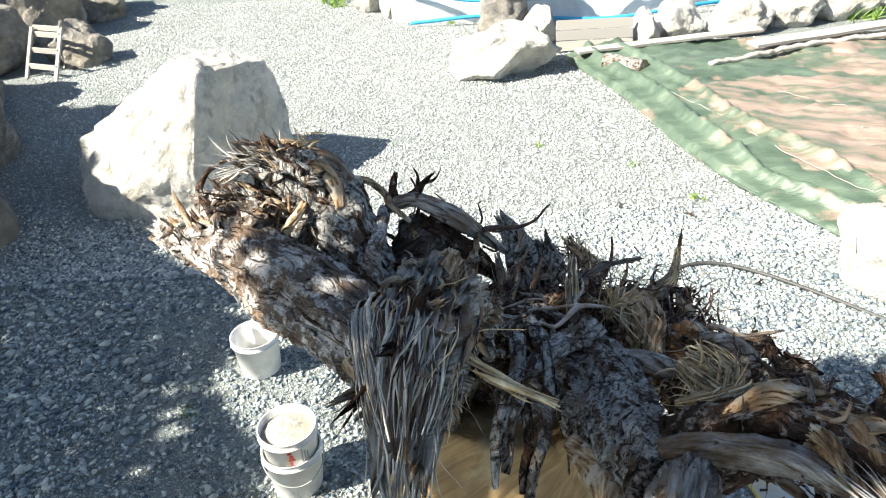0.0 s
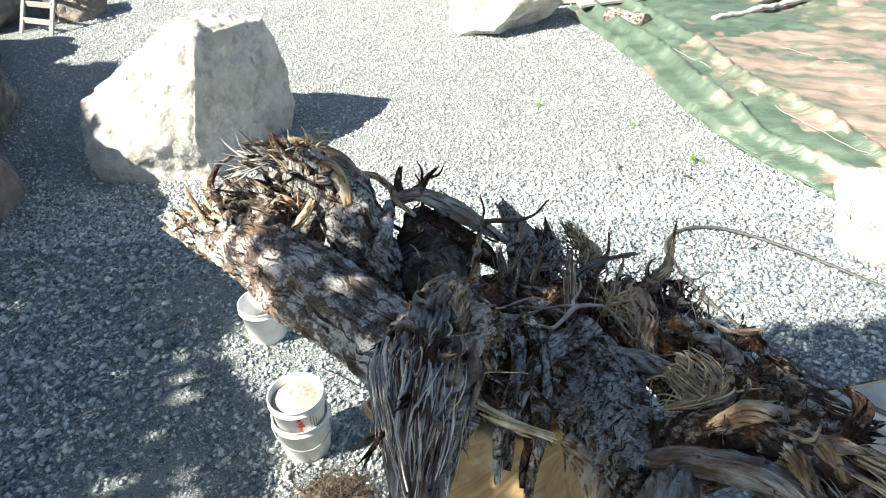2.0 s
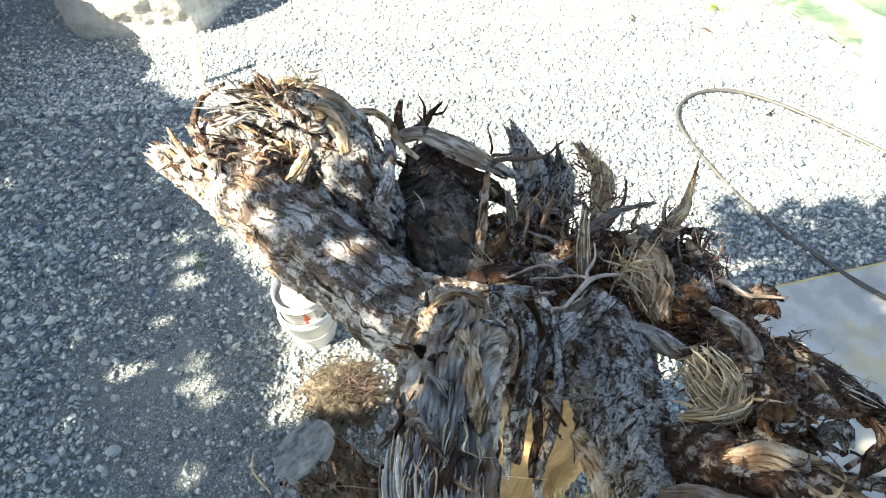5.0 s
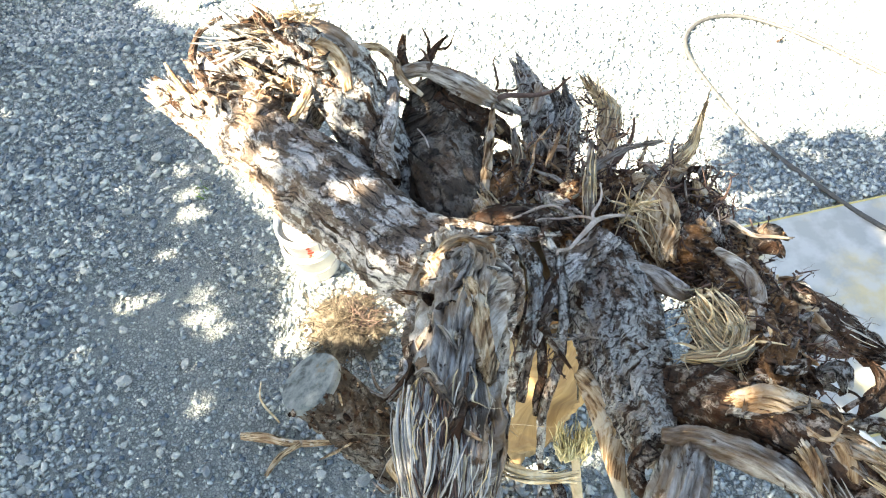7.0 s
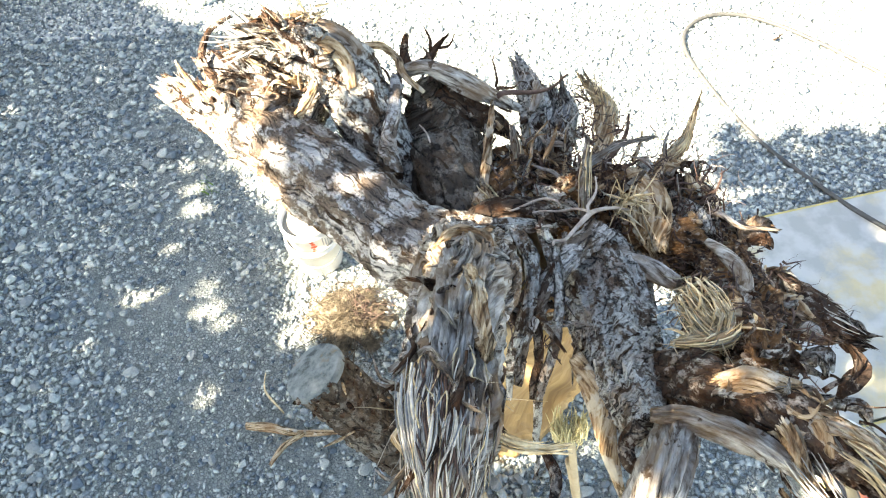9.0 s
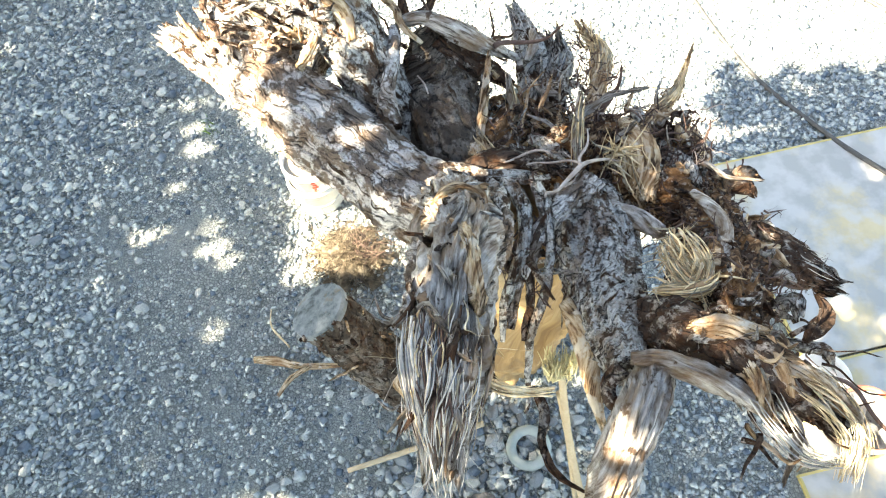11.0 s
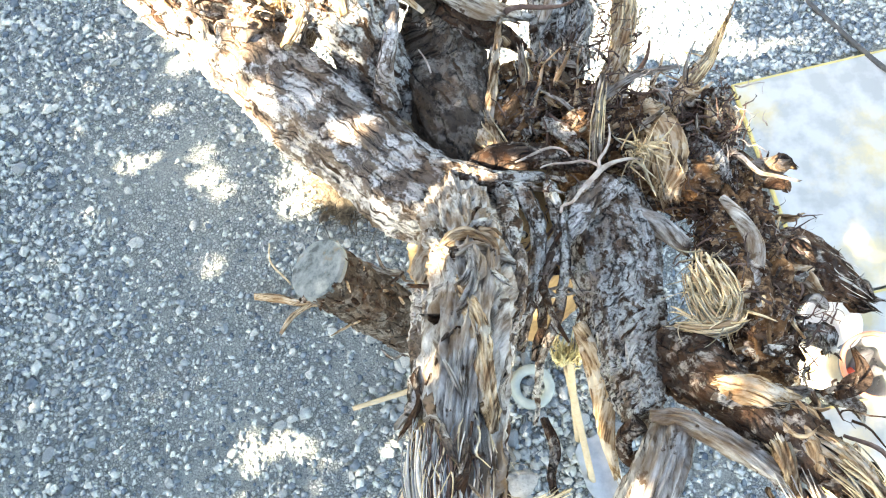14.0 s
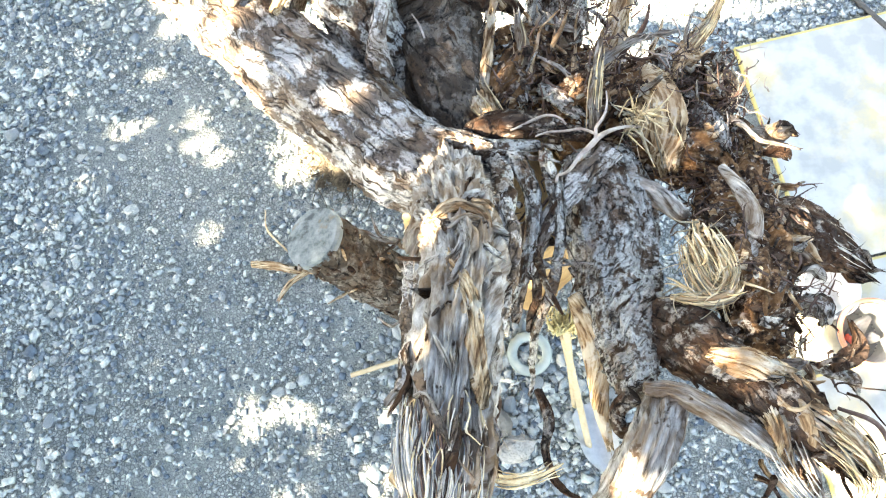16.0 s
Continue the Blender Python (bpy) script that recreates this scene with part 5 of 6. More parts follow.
# ---- tarpaulin ----
def tarp():
    def edge(y):
        ys = [3.6, 4.53, 4.98, 5.5, 6.37, 7.63, 8.32, 9.05]
        xs = [3.45, 3.0, 2.77, 2.51, 2.28, 2.09, 1.91, 1.66]
        return float(np.interp(y, ys, xs))
    V, F, nx, ny = [], [], 200, 170
    for j in range(ny + 1):
        y = 3.6 + (9.25 - 3.6) * j / ny
        for i in range(nx + 1):
            f = i / nx
            x = edge(y) + f * (9.0 - edge(y)) + 0.03 * noise.noise(Vector((y * 3, 0, 0))) * (1 - f)
            d = x - edge(y)
            p = Vector((x, y, 0))
            fold = 0.085 * math.exp(-((d - 0.28 - 0.1 * noise.noise(Vector((y, 2, 0)))) / 0.05) ** 2) + 0.075 * math.exp(-((d - 0.7 - 0.25 * noise.noise(Vector((y * 0.8, 5, 0)))) / 0.06) ** 2)
            z = 0.025 + min(d, 0.5) * 0.2 + fold + 0.05 * noise.noise(p * 0.9) + 0.035 * (0.5 - abs(noise.noise(Vector((x * 0.9 - y * 0.5, y * 3.2 + x * 1.2, 1))))) + 0.03 * (0.5 - abs(noise.noise(Vector((x * 4 + y, y * 2.5, 3))))) + 0.022 * (0.5 - abs(noise.noise(Vector((x * 1.6 - y * 3, y * 7 + x * 2, 8))))) + 0.01 * noise.noise(p * 7) + 0.05 * (0.45 - abs(noise.noise(Vector((x * 1.1 + y * 0.9, (y - x * 0.35) * 5.5, 12))))) + 0.02 * (0.5 - abs(noise.noise(Vector((x * 2 + y * 2, (y - x * 0.5) * 14, 15)))))
            V.append((x, y, max(z, 0.02) if d > 0.02 else 0.015))
    for j in range(ny):
        for i in range(nx):
            k = j * (nx + 1) + i
            F.append((k, k + 1, k + nx + 2, k + nx + 1))
    t = thing("tarpaulin", "creased green and brown camouflage tarpaulin spread on gravel", "tarpaulin")
    sheet = mesh_ob("sheet", V, F, [TARP, GREENTARP], t, "", [(x - 0.35 * y, y + 0.4 * x) for x, y, z in V])
    for f in sheet.data.polygons:
        x, y = f.center.x, f.center.y
        d = x - edge(y)
        if d < 0.55 + 0.35 * noise.noise(Vector((x * 1.3, y * 1.3, 4))) or (y > 7.6 + 0.4 * noise.noise(Vector((x, y, 7))) and d < 2.2):
            f.material_index = 1
    for s, c in enumerate(([(3.9, 6.2), (5.0, 6.6), (6.4, 6.5)], [(3.6, 7.3), (4.2, 6.5), (4.7, 5.7)], [(2.3, 7.9), (2.75, 6.7), (3.1, 5.6), (3.6, 4.6)])):
        pts = [(x, y, 0.155 + 0.02 * math.sin(5 * x + y), 0.0035) for x, y in c]
        v, f, u = tube_data(pts, s, 8, 0.05, 0, 0, 0, wander=0.02)
        mesh_ob("cord", v, f, PLANK, t, "thin pale cord")
    hem = [(edge(y) + 0.015, y, 0.022, 0.012) for y in np.linspace(3.7, 9.0, 30)]
    v, f, u = tube_data(hem, 3, 8, 0.05, 0.2, 0, 0)
    mesh_ob("hem", v, f, GREENTARP, t, "rolled green hem", u)


tarp()


def plank(a, b, w, th, label, name="plank", lift=0.0):
    a, b = Vector(a), Vector(b)
    d = b - a
    n = 24
    V, F, uv = [], [], []
    side = d.cross(Vector((0, 0, 1))).normalized()
    for i in range(n + 1):
        f = i / n
        p = a + d * f + Vector((0, 0, 0.006 * noise.noise(Vector((f * 5, w, 0)))))
        ww = w / 2 * (1 + 0.05 * noise.noise(Vector((f * 9, w * 9, 3))))
        for s, z in ((-1, 0), (-1, 1), (1, 1), (1, 0)):
            V.append(p + side * s * ww + Vector((0, 0, z * th)))
            uv.append((f * d.length, s * w + z * th))
    for i in range(n):
        for j in range(4):
            F.append((i * 4 + j, i * 4 + (j + 1) % 4, i * 4 + 4 + (j + 1) % 4, i * 4 + 4 + j))
    F += [(3, 2, 1, 0), (n * 4, n * 4 + 1, n * 4 + 2, n * 4 + 3)]
    return tagged(mesh_ob(name, V, F, PLANK, None, "", uv, False), label, "plank")


plank((1.75, 8.95, 0.17), (4.2, 9.35, 0.22), 0.17, 0.03, "sun-bleached wooden plank weighing down the tarpaulin")
plank((3.85, 8.7, 0.22), (7.2, 9.6, 0.26), 0.22, 0.035, "sun-bleached wooden plank weighing down the tarpaulin")
pole = thing("wooden_pole", "crooked peeled wooden pole lying on the tarpaulin", "pole")
root(pole, [(3.15, 8.15, 0.20, 0.03), (3.9, 8.42, 0.21, 0.035), (4.7, 8.68, 0.22, 0.035), (6.2, 8.95, 0.22, 0.03)], PLANK, "shaft", seed=40, seg=12, step=0.05, fine=0, lump=0.1, wander=0.03)
log = thing("log", "short bark-covered sawn log lying on the tarpaulin", "log")
root(log, [(2.05, 8.62, 0.15, 0.10), (2.42, 8.25, 0.16, 0.10)], BARK, "trunk", seed=41, seg=24, step=0.04, lump=0.1, ridge=0.06)
lathe("sawn_face", [(0, 0.005), (0.06, 0.006), (0.098, 0.0)], 24, TANWOOD, log, "", pose(2.425, 8.245, 0.16) @ Vector((0.7, -0.7, 0.05)).to_track_quat("Z", "Y").to_matrix().to_4x4())

# ---- far side: board, post, sheeted heap ----
board = thing("wooden_board", "grey weathered board leaning against the border rocks", "board")
for k in range(3):
    bm = bmesh.new()
    box_bm(bm, (1.02, 0.03, 0.128), pose(2.1, 9.56 + 0.035 * k, 0.075 + 0.13 * k, -14), 0.004)
    part("slat", bm, PLANK, board)
post = thing("standing_post", "standing weathered trunk section behind the white boulder", "post")
root(post, [(0.98, 10.75, -0.02, 0.36), (1.0, 10.8, 0.4, 0.32), (1.0, 10.82, 1.2, 0.3)], WALLROCK, "trunk", seed=42, seg=36, step=0.05, lump=0.1, ridge=0.25, fine=0.02)


def heap():
    V, F, nx, ny = [], [], 120, 40
    for j in range(ny + 1):
        g = j / ny
        for i in range(nx + 1):
            f = i / nx
            x = -0.7 + 9.5 * f
            y0 = 11.55 - 0.35 * math.sin(f * 6.0) + 0.1 * noise.noise(Vector((x * 1.3, 0, 0)))
            z = 1.5 * (1 - (1 - g) ** 2.0) * (0.55 + 0.45 * min(1, 5 * f))
            y = y0 + 1.1 * g * g + 0.12 * noise.noise(Vector((x * 0.9, z * 1.5, 2))) + 0.05 * noise.noise(Vector((x * 3, z * 2, 5)))
            V.append((x, y, z))
    for j in range(ny):
        for i in range(nx):
            k = j * (nx + 1) + i
            F.append((k, k + 1, k + nx + 2, k + nx + 1))
    h = thing("covered_heap", "long heap under white woven sheeting with blue edging", "covered heap")
    mesh_ob("sheet", V, F, SHEET, h)
    for y, z, s in ((11.35, 0.10, 0), (11.45, 0.42, 3)):
        pts = [(x, y + 0.12 * math.sin(x * 1.4 + s) - 0.12 - 0.35 * math.sin((x + 0.7) / 9.5 * 6.0) + 0.05, z + 0.04 * math.sin(x * 2 + s), 0.028) for x in np.linspace(-0.4, 8.4, 26)]
        v, f, u = tube_data(pts, 0, 8, 0.08, 0.1, 0, 0)
        mesh_ob("edging", v, f, BLUE, h, "bright blue edging strip")


heap()

# ---- shuttering panels ----
def panel(x, y, w, d, label):
    t = thing("shuttering_panel", label, "panel", "shuttering panels")
    m = pose(x, y, 0.018, 0, 0, 10.8)
    bm = bmesh.new()
    box_bm(bm, (w - 0.012, d - 0.012, 0.022), m @ pose(w / 2, -d / 2, 0), 0.002)
    part("board", bm, PANEL, t)
    for sx, sy, px, py in ((w, 0.012, w / 2, -0.006), (0.012, d - 0.03, 0.006, -d / 2)):
        bm = bmesh.new()
        box_bm(bm, (sx, sy, 0.026), m @ pose(px, py, 0.001), 0.002)
        part("edge", bm, YELLOWEDGE, t, "yellow painted edge")
    return t


panel(1.40, 2.57, 2.5, 1.2, "dusty yellow shuttering panel lying on gravel")
panel(1.50, 1.36, 2.5, 0.44, "yellow shuttering panel lying on gravel")
panel(1.46, 0.88, 2.5, 1.0, "sunlit yellow shuttering panel lying on gravel")
hose = thing("hose", "thin black hose looped across the gravel", "hose")
root(hose, [(3.4, 2.9, 0.016, 0.014), (2.85, 3.5, 0.016, 0.014), (2.47, 3.92, 0.016, 0.014), (2.2, 4.17, 0.016, 0.014), (1.95, 4.31, 0.016, 0.014), (1.71, 4.29, 0.02, 0.014), (1.55, 4.12, 0.02, 0.014), (1.56, 3.84, 0.016, 0.014),
            (1.77, 3.24, 0.016, 0.014), (2.04, 2.82, 0.02, 0.014), (2.29, 2.49, 0.045, 0.014), (2.9, 1.9, 0.045, 0.014)], HOSE, "pipe", seed=0, seg=10, step=0.04, lump=0, ridge=0, fine=0)

# ---- trees beyond the rock wall, whose crowns shade the yard ----
SPOTS = ((-1.45, 2.36), (-1.42, 2.23), (-1.34, 2.14), (-1.63, 3.06), (-1.58, 2.91), (-1.78, 2.32), (-1.12, 0.78), (-0.9, 0.85))


def cover(gx, gy):
    """How many leaves deep the crowns lie above the spot that they shade."""
    j = 0.16 * noise.noise(Vector((gx * 1.7, gy * 1.7, 4))) + 0.16 * noise.noise(Vector((gx * 7, gy * 7, 2)))
    gap = noise.noise(Vector((gx * 3.2, gy * 3.2, 9)))
    if ((gx + 0.9) / 4.4) ** 2 + (max(0.0, 1.4 - gy) / 4.2) ** 2 + 0.35 * noise.noise(Vector((gx * 0.9, gy * 0.9, 6))) + 2 * j > 1.0:
        return 0.0
    if any(abs(gx - x - 0.4 * (gy - y)) < 0.095 and abs(gy - y) < 0.06 for x, y in SPOTS):
        return 0.0
    if gx > 1.5 + j:
        spot = noise.noise(Vector((gx * 8.5, gy * 8.5, 5)))
        if gy > 3.2 + j:
            return 0.0
        if math.hypot(gx - 1.64, gy - 2.68) < 0.19:
            return 0.0
        if gy > 2.6:
            return 4.8 if gap < 0.42 else 1.5
        if gy > 1.3:
            return 5.0 if spot < 0.13 else 0.0
        return 3.0 if gap < 0.0 else 0.0
    if gy > 1.96 + 0.6 * j:
        lim = -0.98 - 0.47 * min(1, max(0, (gy - 2.5) / 0.8)) - 1.2 * min(1, max(0, (gy - 4.3) / 0.8))
        return (5.0 if gap < 0.45 else 2.0) if gy < 8.3 + j and gx < lim + j else 0.0
    if math.hypot(gx + 0.75, gy - 0.62) < 0.42:
        return 5.0 if noise.noise(Vector((gx * 11, gy * 11, 3))) < 0.06 else 0.6
    return 5.0 if gap < 0.46 else 1.2


def shade_tree(at, height, side, seed):
    """Trunk, limbs and one crown of separate leaves, denser and thinner in places."""
    R = random.Random(seed)
    t = thing("tree", "leafy tree rising behind the rock wall", "tree")
    x, y = at
    root(t, [(x, y, -0.1, 0.24), (x + 0.1, y + 0.1, height * 0.5, 0.18), (x + 0.2, y + 0.1, height, 0.06)], BARK, "trunk", seed=seed, seg=14, step=0.25)
    V, F, ends = [], [], []
    for _ in range(141000):
        gx, gy = R.uniform(-5.2, 3.6), R.uniform(-3.0, 8.6)
        if (gx + 0.6 * gy < 1.2) == side or R.random() * 5.0 > cover(gx, gy):
            continue
        h = 4.2 + 1.1 * R.random() + 0.5 * noise.noise(Vector((gx, gy, 7)))
        p = Vector((gx, gy, 0)) + SUN_WAY * (h / SUN_WAY.z)
        s = R.uniform(0.06, 0.12)
        a, b = rng_vec(R).normalized(), rng_vec(R).normalized()
        k = len(V)
        V += [p - a * s, p + b * s * 0.45, p + a * s, p - b * s * 0.45]
        F.append((k, k + 1, k + 2, k + 3))
        if k % 6000 == 0:
            ends.append(p)
    for p in ends:
        root(t, [(x + 0.1, y + 0.1, height * 0.5, 0.07), ((x + p.x) / 2, (y + p.y) / 2, (height * 0.6 + p.z) / 2 + 0.3, 0.04), (p.x, p.y, p.z, 0.012)], BARK, "limb", seed=seed + 1, seg=8, step=0.3)
    mesh_ob("crown", V, F, LEAF, t)


shade_tree((-8.4, 0.6), 5.5, False, 60)
shade_tree((-6.6, -3.6), 6.0, True, 70)

# ---- tools and pails round the stump ----
broom = thing("broom", "old broom with pale yellow bristles standing upside down", "broom")
root(broom, [(0.45, 0.80, 0.01, 0.013), (0.37, 0.92, 0.65, 0.013), (0.298, 1.03, 1.24, 0.013)], STICK, "handle", seed=50, seg=12, step=0.05, lump=0.03, ridge=0.03, fine=0)
bm = bmesh.new()
box_bm(bm, (0.10, 0.05, 0.05), pose(0.295, 1.035, 1.26, 8, -4, 20), 0.01)
part("head", bm, BRISTLE, broom, "pale yellow broom head")
strands(broom, "bristle", BRISTLE, "pale yellow bristles", R, [(0.255 + 0.08 * R.random(), 1.015 + 0.04 * R.random(), 1.27) for _ in range(30)], (-0.03, 0.05, 1), 0.10, 0.006, 260, 0.12, 0, 0.15)
shovel = thing("shovel", "worn steel shovel leaning under the stump, blade on stones", "shovel")
root(shovel, [(0.50, 0.6, 0.05, 0.015), (0.40, 0.88, 0.5, 0.015), (0.31, 1.02, 1.05, 0.015)], STICK, "handle", seed=51, seg=12, step=0.05, lump=0.03, ridge=0.03, fine=0)


def shovel_blade():
    V, F, nu, nv = [], [], 12, 14
    for j in range(nv + 1):
        f = j / nv
        w = 0.085 * min(1.0, 0.35 + f * 6) * (1 - max(0, f - 0.6) ** 2 * 4.2)
        for i in range(nu + 1):
            s = i / nu * 2 - 1
            V.append((s * w, -0.30 * f, 0.05 * s * s * (1 - 0.4 * f) + 0.035 * (1 - f) ** 2))
    n0 = len(V)
    V += [(x, y, z - 0.003) for x, y, z in V]
    for j in range(nv):
        for i in range(nu):
            k = j * (nu + 1) + i
            F += [(k, k + 1, k + nu + 2, k + nu + 1), (n0 + k + nu + 1, n0 + k + nu + 2, n0 + k + 1, n0 + k)]
    m = pose(0.49, 0.80, 0.05, -8, 4, 14)
    mesh_ob("blade", [m @ Vector(v) for v in V], F, STEEL, shovel, "grey dusty steel blade")


shovel_blade()
ring = lathe("rubber_ring", [(0.058, 0.012), (0.066, 0.03), (0.085, 0.036), (0.10, 0.028), (0.106, 0.012), (0.10, 0.0), (0.064, 0.0), (0.058, 0.012)], 40, RING)
ring.matrix_world = pose(0.255, 1.05, 0.03, 6, -5, 0)
tagged(ring, "dusty grey-green rubber ring lying on stones", "ring")
stick = thing("wooden_stick", "pale wooden stick poking from under the stump", "stick")
root(stick, [(-0.6, 0.98, 0.03, 0.012), (-0.3, 1.06, 0.05, 0.013), (0.05, 1.16, 0.09, 0.013)], STICK, "shaft", seed=52, seg=12, step=0.04, lump=0.04, ridge=0.03, fine=0)
bucket((1.585, 1.26, 0.03), 0.125, 0.22, "empty white plastic pail standing on a shuttering panel", turn=40, handle=False)
b_or = bucket((1.715, 1.06, 0.03), 0.14, 0.26, "grey pail with an orange rim holding tools", GREYPLASTIC, rim=ORANGE, handle=False)
lathe("inner_wall", [(0.118, 0.04), (0.128, 0.25)], 40, STEEL, b_or)
for k, (dx, dy, dz, rx, rz, mat, size) in enumerate(((0.0, 0.03, 0.12, 60, 20, GREYPLASTIC, (0.10, 0.13, 0.03)), (-0.03, -0.03, 0.13, 40, 70, RED, (0.03, 0.14, 0.02)), (0.04, -0.02, 0.10, 70, -30, GREYPLASTIC, (0.05, 0.12, 0.03)))):
    bm = bmesh.new()
    box_bm(bm, size, pose(1.715 + dx, 1.06 + dy, 0.03 + dz, rx, 10, rz), 0.006)
    bmesh.ops.subdivide_edges(bm, edges=bm.edges[:], cuts=1)
    tagged(part("trowel" if k == 1 else "sponge_float", bm, mat, None, "", True), "red tool handle standing in a pail" if k == 1 else "dark grey float standing in a pail", "tool")
ladder = thing("step_ladder", "small pale wooden step ladder leaning against a rock", "ladder")
for x0, y0, x1, y1 in ((-5.58, 9.57, -5.47, 9.92), (-5.09, 9.36, -5.02, 9.80)):
    bm = bmesh.new()
    a, b = Vector((x0, y0, 0.0)), Vector((x1, y1, 0.6))
    box_bm(bm, (0.055, 0.03, (b - a).length), Matrix.Translation((a + b) / 2) @ (b - a).to_track_quat("Z", "Y").to_matrix().to_4x4(), 0.004)
    part("rail", bm, PLANK, ladder)
for f in (0.25, 0.55, 0.85, 0.97):
    a = Vector((-5.58, 9.57, 0)).lerp(Vector((-5.47, 9.98, 0.6)), f)
    b = Vector((-5.09, 9.36, 0)).lerp(Vector((-5.02, 9.80, 0.6)), f)
    bm = bmesh.new()
    box_bm(bm, (0.07, 0.03, (b - a).length), Matrix.Translation((a + b) / 2) @ (b - a).to_track_quat("Z", "X").to_matrix().to_4x4(), 0.004)
    part("rung", bm, PLANK, ladder)


def mound():
    m = thing("needle_heap", "small heap of dry brown pine needles on gravel", "needle heap")
    V, F, n, s = [], [], 16, 40
    for i in range(n + 1):
        for j in range(s):
            a, q = 2 * math.pi * j / s, i / n
            p = Vector((math.cos(a) * q * 0.30, math.sin(a) * q * 0.26, 0)) * (1 + 0.3 * noise.noise(Vector((math.cos(a) * 2, math.sin(a) * 2, 4))))
            V.append(Vector((-0.62, 2.12, 0)) + p + Vector((0, 0, -0.03 + 0.09 * (1 - q * q) + 0.05 * noise.noise(p * 14))))
    for i in range(n):
        for j in range(s):
            F.append((i * s + j, i * s + (j + 1) % s, (i + 1) * s + (j + 1) % s, (i + 1) * s + j))
    core = mesh_ob("core", V, F, NEEDLE, m)
    Rm = random.Random(12)
    for k in range(3):
        bases = [tuple(core.data.vertices[Rm.randrange(len(V))].co) for _ in range(120)]
        strands(m, "needle", NEEDLE, "dry pine needles", Rm, bases, (0.5 - 0.4 * k, -0.4 + 0.3 * k, 0.15), 0.15, 0.0035, 420, 1.0, 0.15, 0.5)
    rootlets(m, "twig", ROOTLET, "thin dark twigs", Rm, [(-0.5, 2.05, 0.15), (-0.55, 2.15, 0.14)], 40, 0.16, 0.002, 0.8)


mound()
for pts, mat in (([(-1.10, 1.55, 0.03, 0.018), (-0.97, 1.53, 0.04, 0.026), (-0.84, 1.50, 0.035, 0.022), (-0.6, 1.50, 0.03, 0.010)], TANWOOD),
                 ([(-0.80, 1.50, 0.04, 0.014), (-0.90, 1.44, 0.04, 0.018), (-0.96, 1.36, 0.025, 0.008)], TANWOOD),
                 ([(-1.04, 1.83, 0.015, 0.006), (-1.02, 1.72, 0.04, 0.008), (-0.93, 1.62, 0.015, 0.006)], FIBRE)):
    w = thing("wood_sliver", "splintered tan wood sliver lying on gravel", "wood sliver", "slivers on the gravel")
    root(w, pts, mat, "sliver", seed=54, seg=10, step=0.015, squash=0.5, ragged=0.03)
for x, y, n in ((2.12, 5.33, 26), (0.96, 6.5, 16), (-1.5, 3.05, 10), (1.75, 6.0, 10), (-1.8, 12.9, 60), (6.1, 10.4, 90), (0.2, 11.3, 30)):
    g = thing("weed", "small tuft of green weeds in gravel", "weed", "weeds")
    big = 0.22 if n > 50 else 0.06
    strands(g, "blade", GRASS, "", R, [(x + R.uniform(-1, 1) * big, y + R.uniform(-1, 1) * big, 0.0) for _ in range(8)], (0, 0, 1), big, 0.008 if n < 50 else 0.02, n * 2, 0.6, 0.2)
for x, y, a in ((2.12, 4.03, 0.5), (1.45, 5.2, 1.2), (2.0, 5.0, 2.2)):
    w = thing("twig", "short dark twig lying on pale gravel", "twig", "twigs")
    root(w, [(x, y, 0.02, 0.006), (x + 0.05 * math.cos(a), y + 0.05 * math.sin(a), 0.025, 0.006), (x + 0.1 * math.cos(a + 0.2), y + 0.1 * math.sin(a + 0.2), 0.015, 0.003)], DARKBARK, "stem", seed=55, seg=8)
side = rock("rock", (3.22, 4.05, 0.15), (0.48, 0.55, 0.42), 71, LIMESTONE, "pale rough rock beside the tarpaulin on gravel", "rock", "", 0, 5)
brush = thing("dry_branch", "dark dry branch lying beside the pale rock", "branch")
rootlets(brush, "twig", ROOTLET, "", R, [(2.95, 3.95, 0.05), (3.0, 3.9, 0.06)], 14, 0.4, 0.008, 0.6, (-0.3, 0.2, 0.1), 0.35)

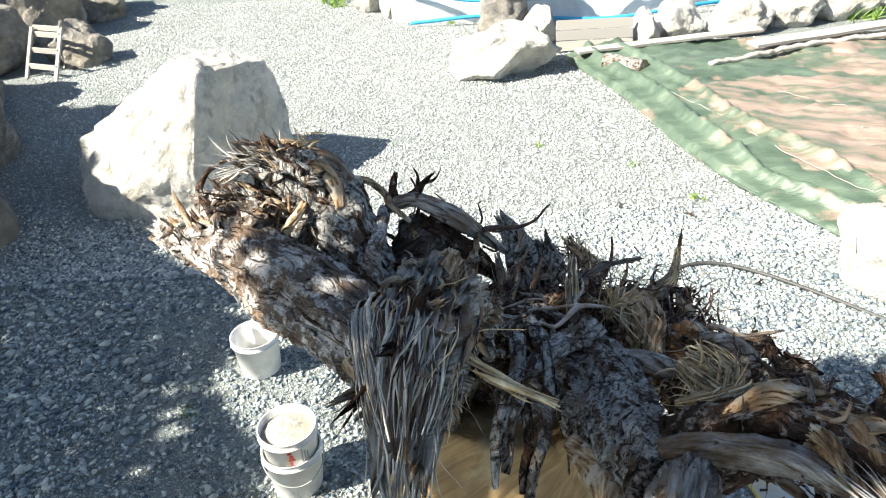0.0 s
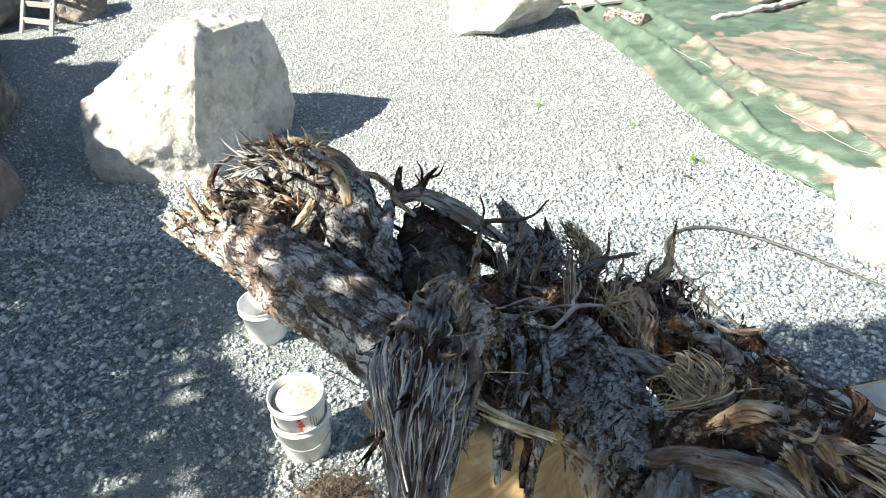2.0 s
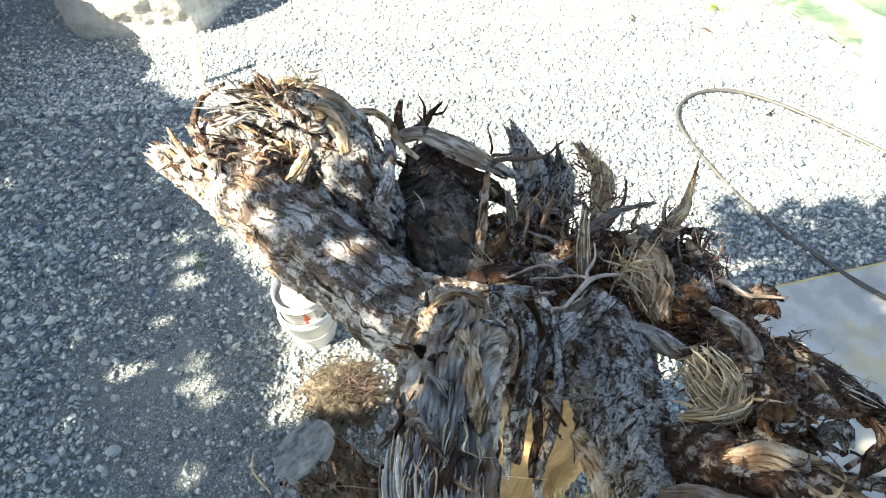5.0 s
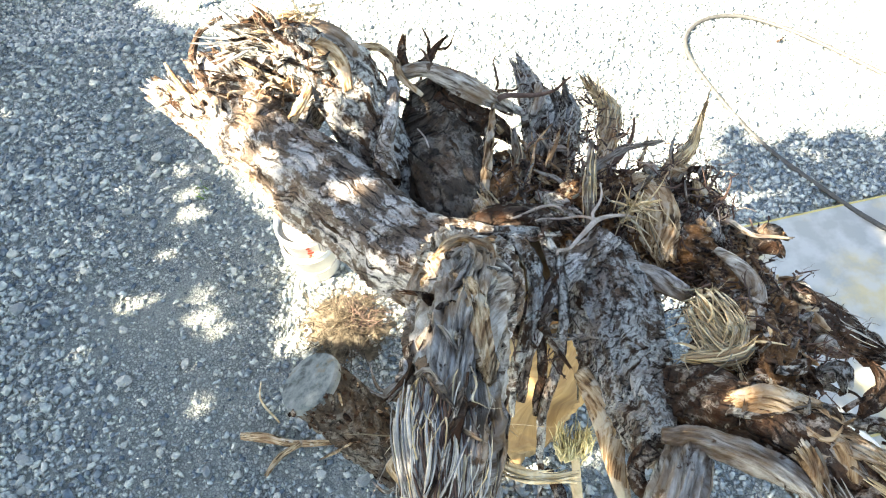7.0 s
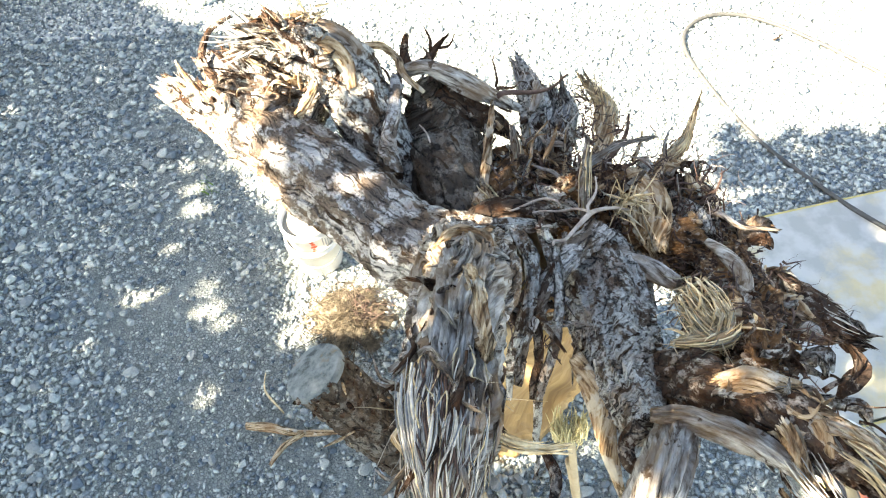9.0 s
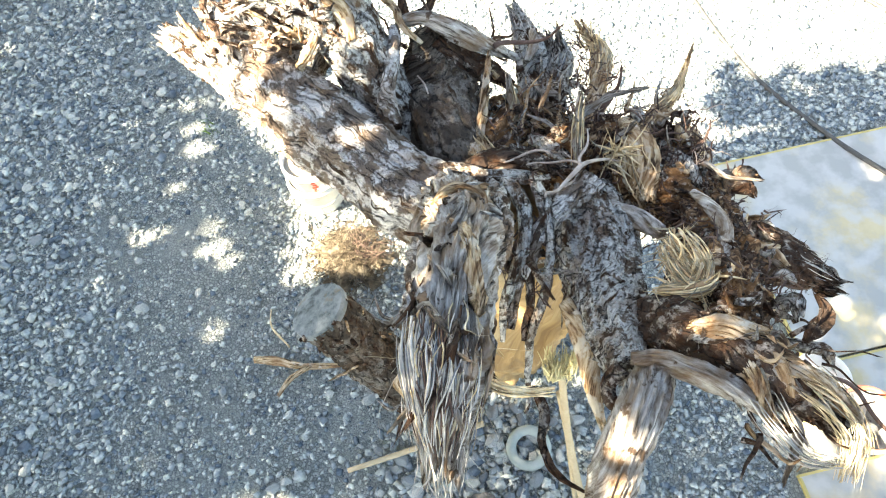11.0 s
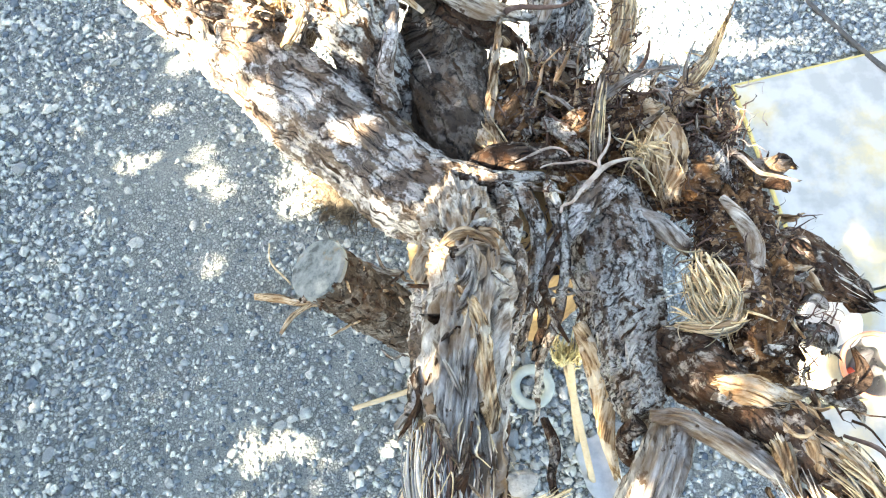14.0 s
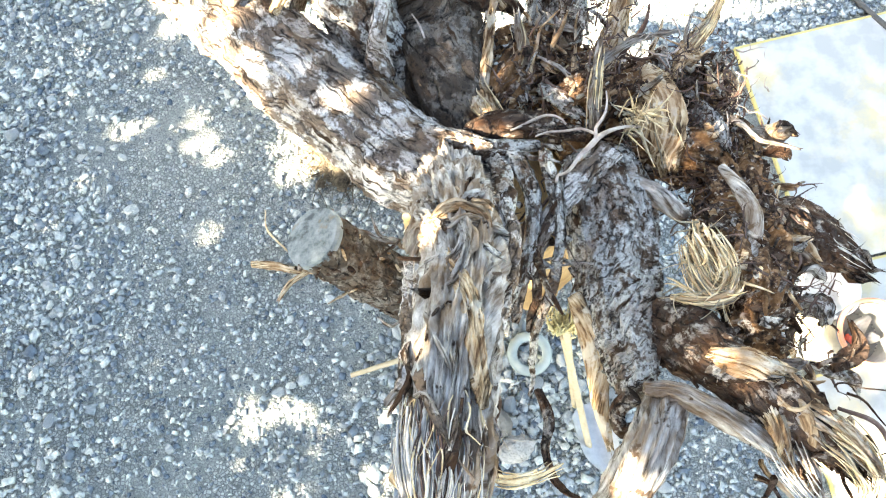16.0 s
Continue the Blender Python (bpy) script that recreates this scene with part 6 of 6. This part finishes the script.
# ---- single stones that can be told apart on the yard ----
Rs = random.Random(77)
shapes = []
for k in range(14):
    bm = bmesh.new()
    bmesh.ops.create_icosphere(bm, subdivisions=2, radius=1)
    cuts = [(rng_vec(Rs).normalized(), Rs.uniform(0.55, 0.85)) for _ in range(7)]
    for v in bm.verts:
        for nrm, dist in cuts:
            e = v.co.dot(nrm) - dist
            if e > 0:
                v.co -= nrm * e
        v.co = Vector((v.co.x, v.co.y * 0.75, v.co.z * 0.55))
    bmesh.ops.dissolve_limit(bm, angle_limit=0.12, verts=bm.verts, edges=bm.edges)
    bmesh.ops.triangulate(bm, faces=bm.faces)
    me = bpy.data.meshes.new("stone")
    bm.to_mesh(me)
    bm.free()
    me.materials.append(STONE)
    shapes.append(me)
for k in range(300):
    if k < 90:
        x, y, s = Rs.gauss(0.15, 0.4), Rs.gauss(0.85, 0.28), Rs.uniform(0.02, 0.05)
    elif k < 200:
        x, y, s = Rs.uniform(-2.9, -1.7), Rs.uniform(0.5, 4.2), Rs.uniform(0.018, 0.045)
    else:
        x, y, s = Rs.uniform(-2.2, -0.4), Rs.uniform(0.3, 3.6), Rs.uniform(0.015, 0.034)
    o = new("stone", Rs.choice(shapes))
    o.parent = ground
    o.matrix_world = pose(x, y, ground_height(x, y) + s * 0.3, Rs.uniform(-20, 20), Rs.uniform(-20, 20), Rs.uniform(0, 360)) @ Matrix.Diagonal((s, s, s, 1))

# ---- pale strip by the boulder's foot ----
strip = thing("foam_strip", "pale yellow foam strip standing by the boulder on gravel", "strip")
bm = bmesh.new()
box_bm(bm, (0.08, 0.025, 0.36), pose(-1.84, 4.78, 0.17, -12, 8, 10), 0.006)
part("strip", bm, YELLOWFILM, strip)
lean = thing("bamboo_cane", "thin yellowish cane leaning beside the stump", "cane")
root(lean, [(-1.55, 4.55, 0.01, 0.006), (-1.2, 3.9, 0.45, 0.006), (-0.75, 3.1, 0.95, 0.005)], STICK, "cane", seed=80, seg=8, step=0.06, lump=0.05, ridge=0, fine=0)

# ---- stones beneath the frayed root ----
rock("rock", (0.03, 0.74, 0.05), (0.12, 0.11, 0.10), 91, WALLROCK, "rounded grey-brown stone beneath the stump", "stone", "stones beneath the stump", 20, 4)
rock("rock", (-0.12, 0.66, 0.03), (0.075, 0.085, 0.07), 92, WALLROCK, "rounded grey-brown stone beneath the stump", "stone", "stones beneath the stump", 60, 4)
rock("rock", (0.16, 0.62, 0.03), (0.09, 0.07, 0.06), 93, LIMESTONE, "pale flat stone beneath the stump", "stone", "stones beneath the stump", 10, 4)
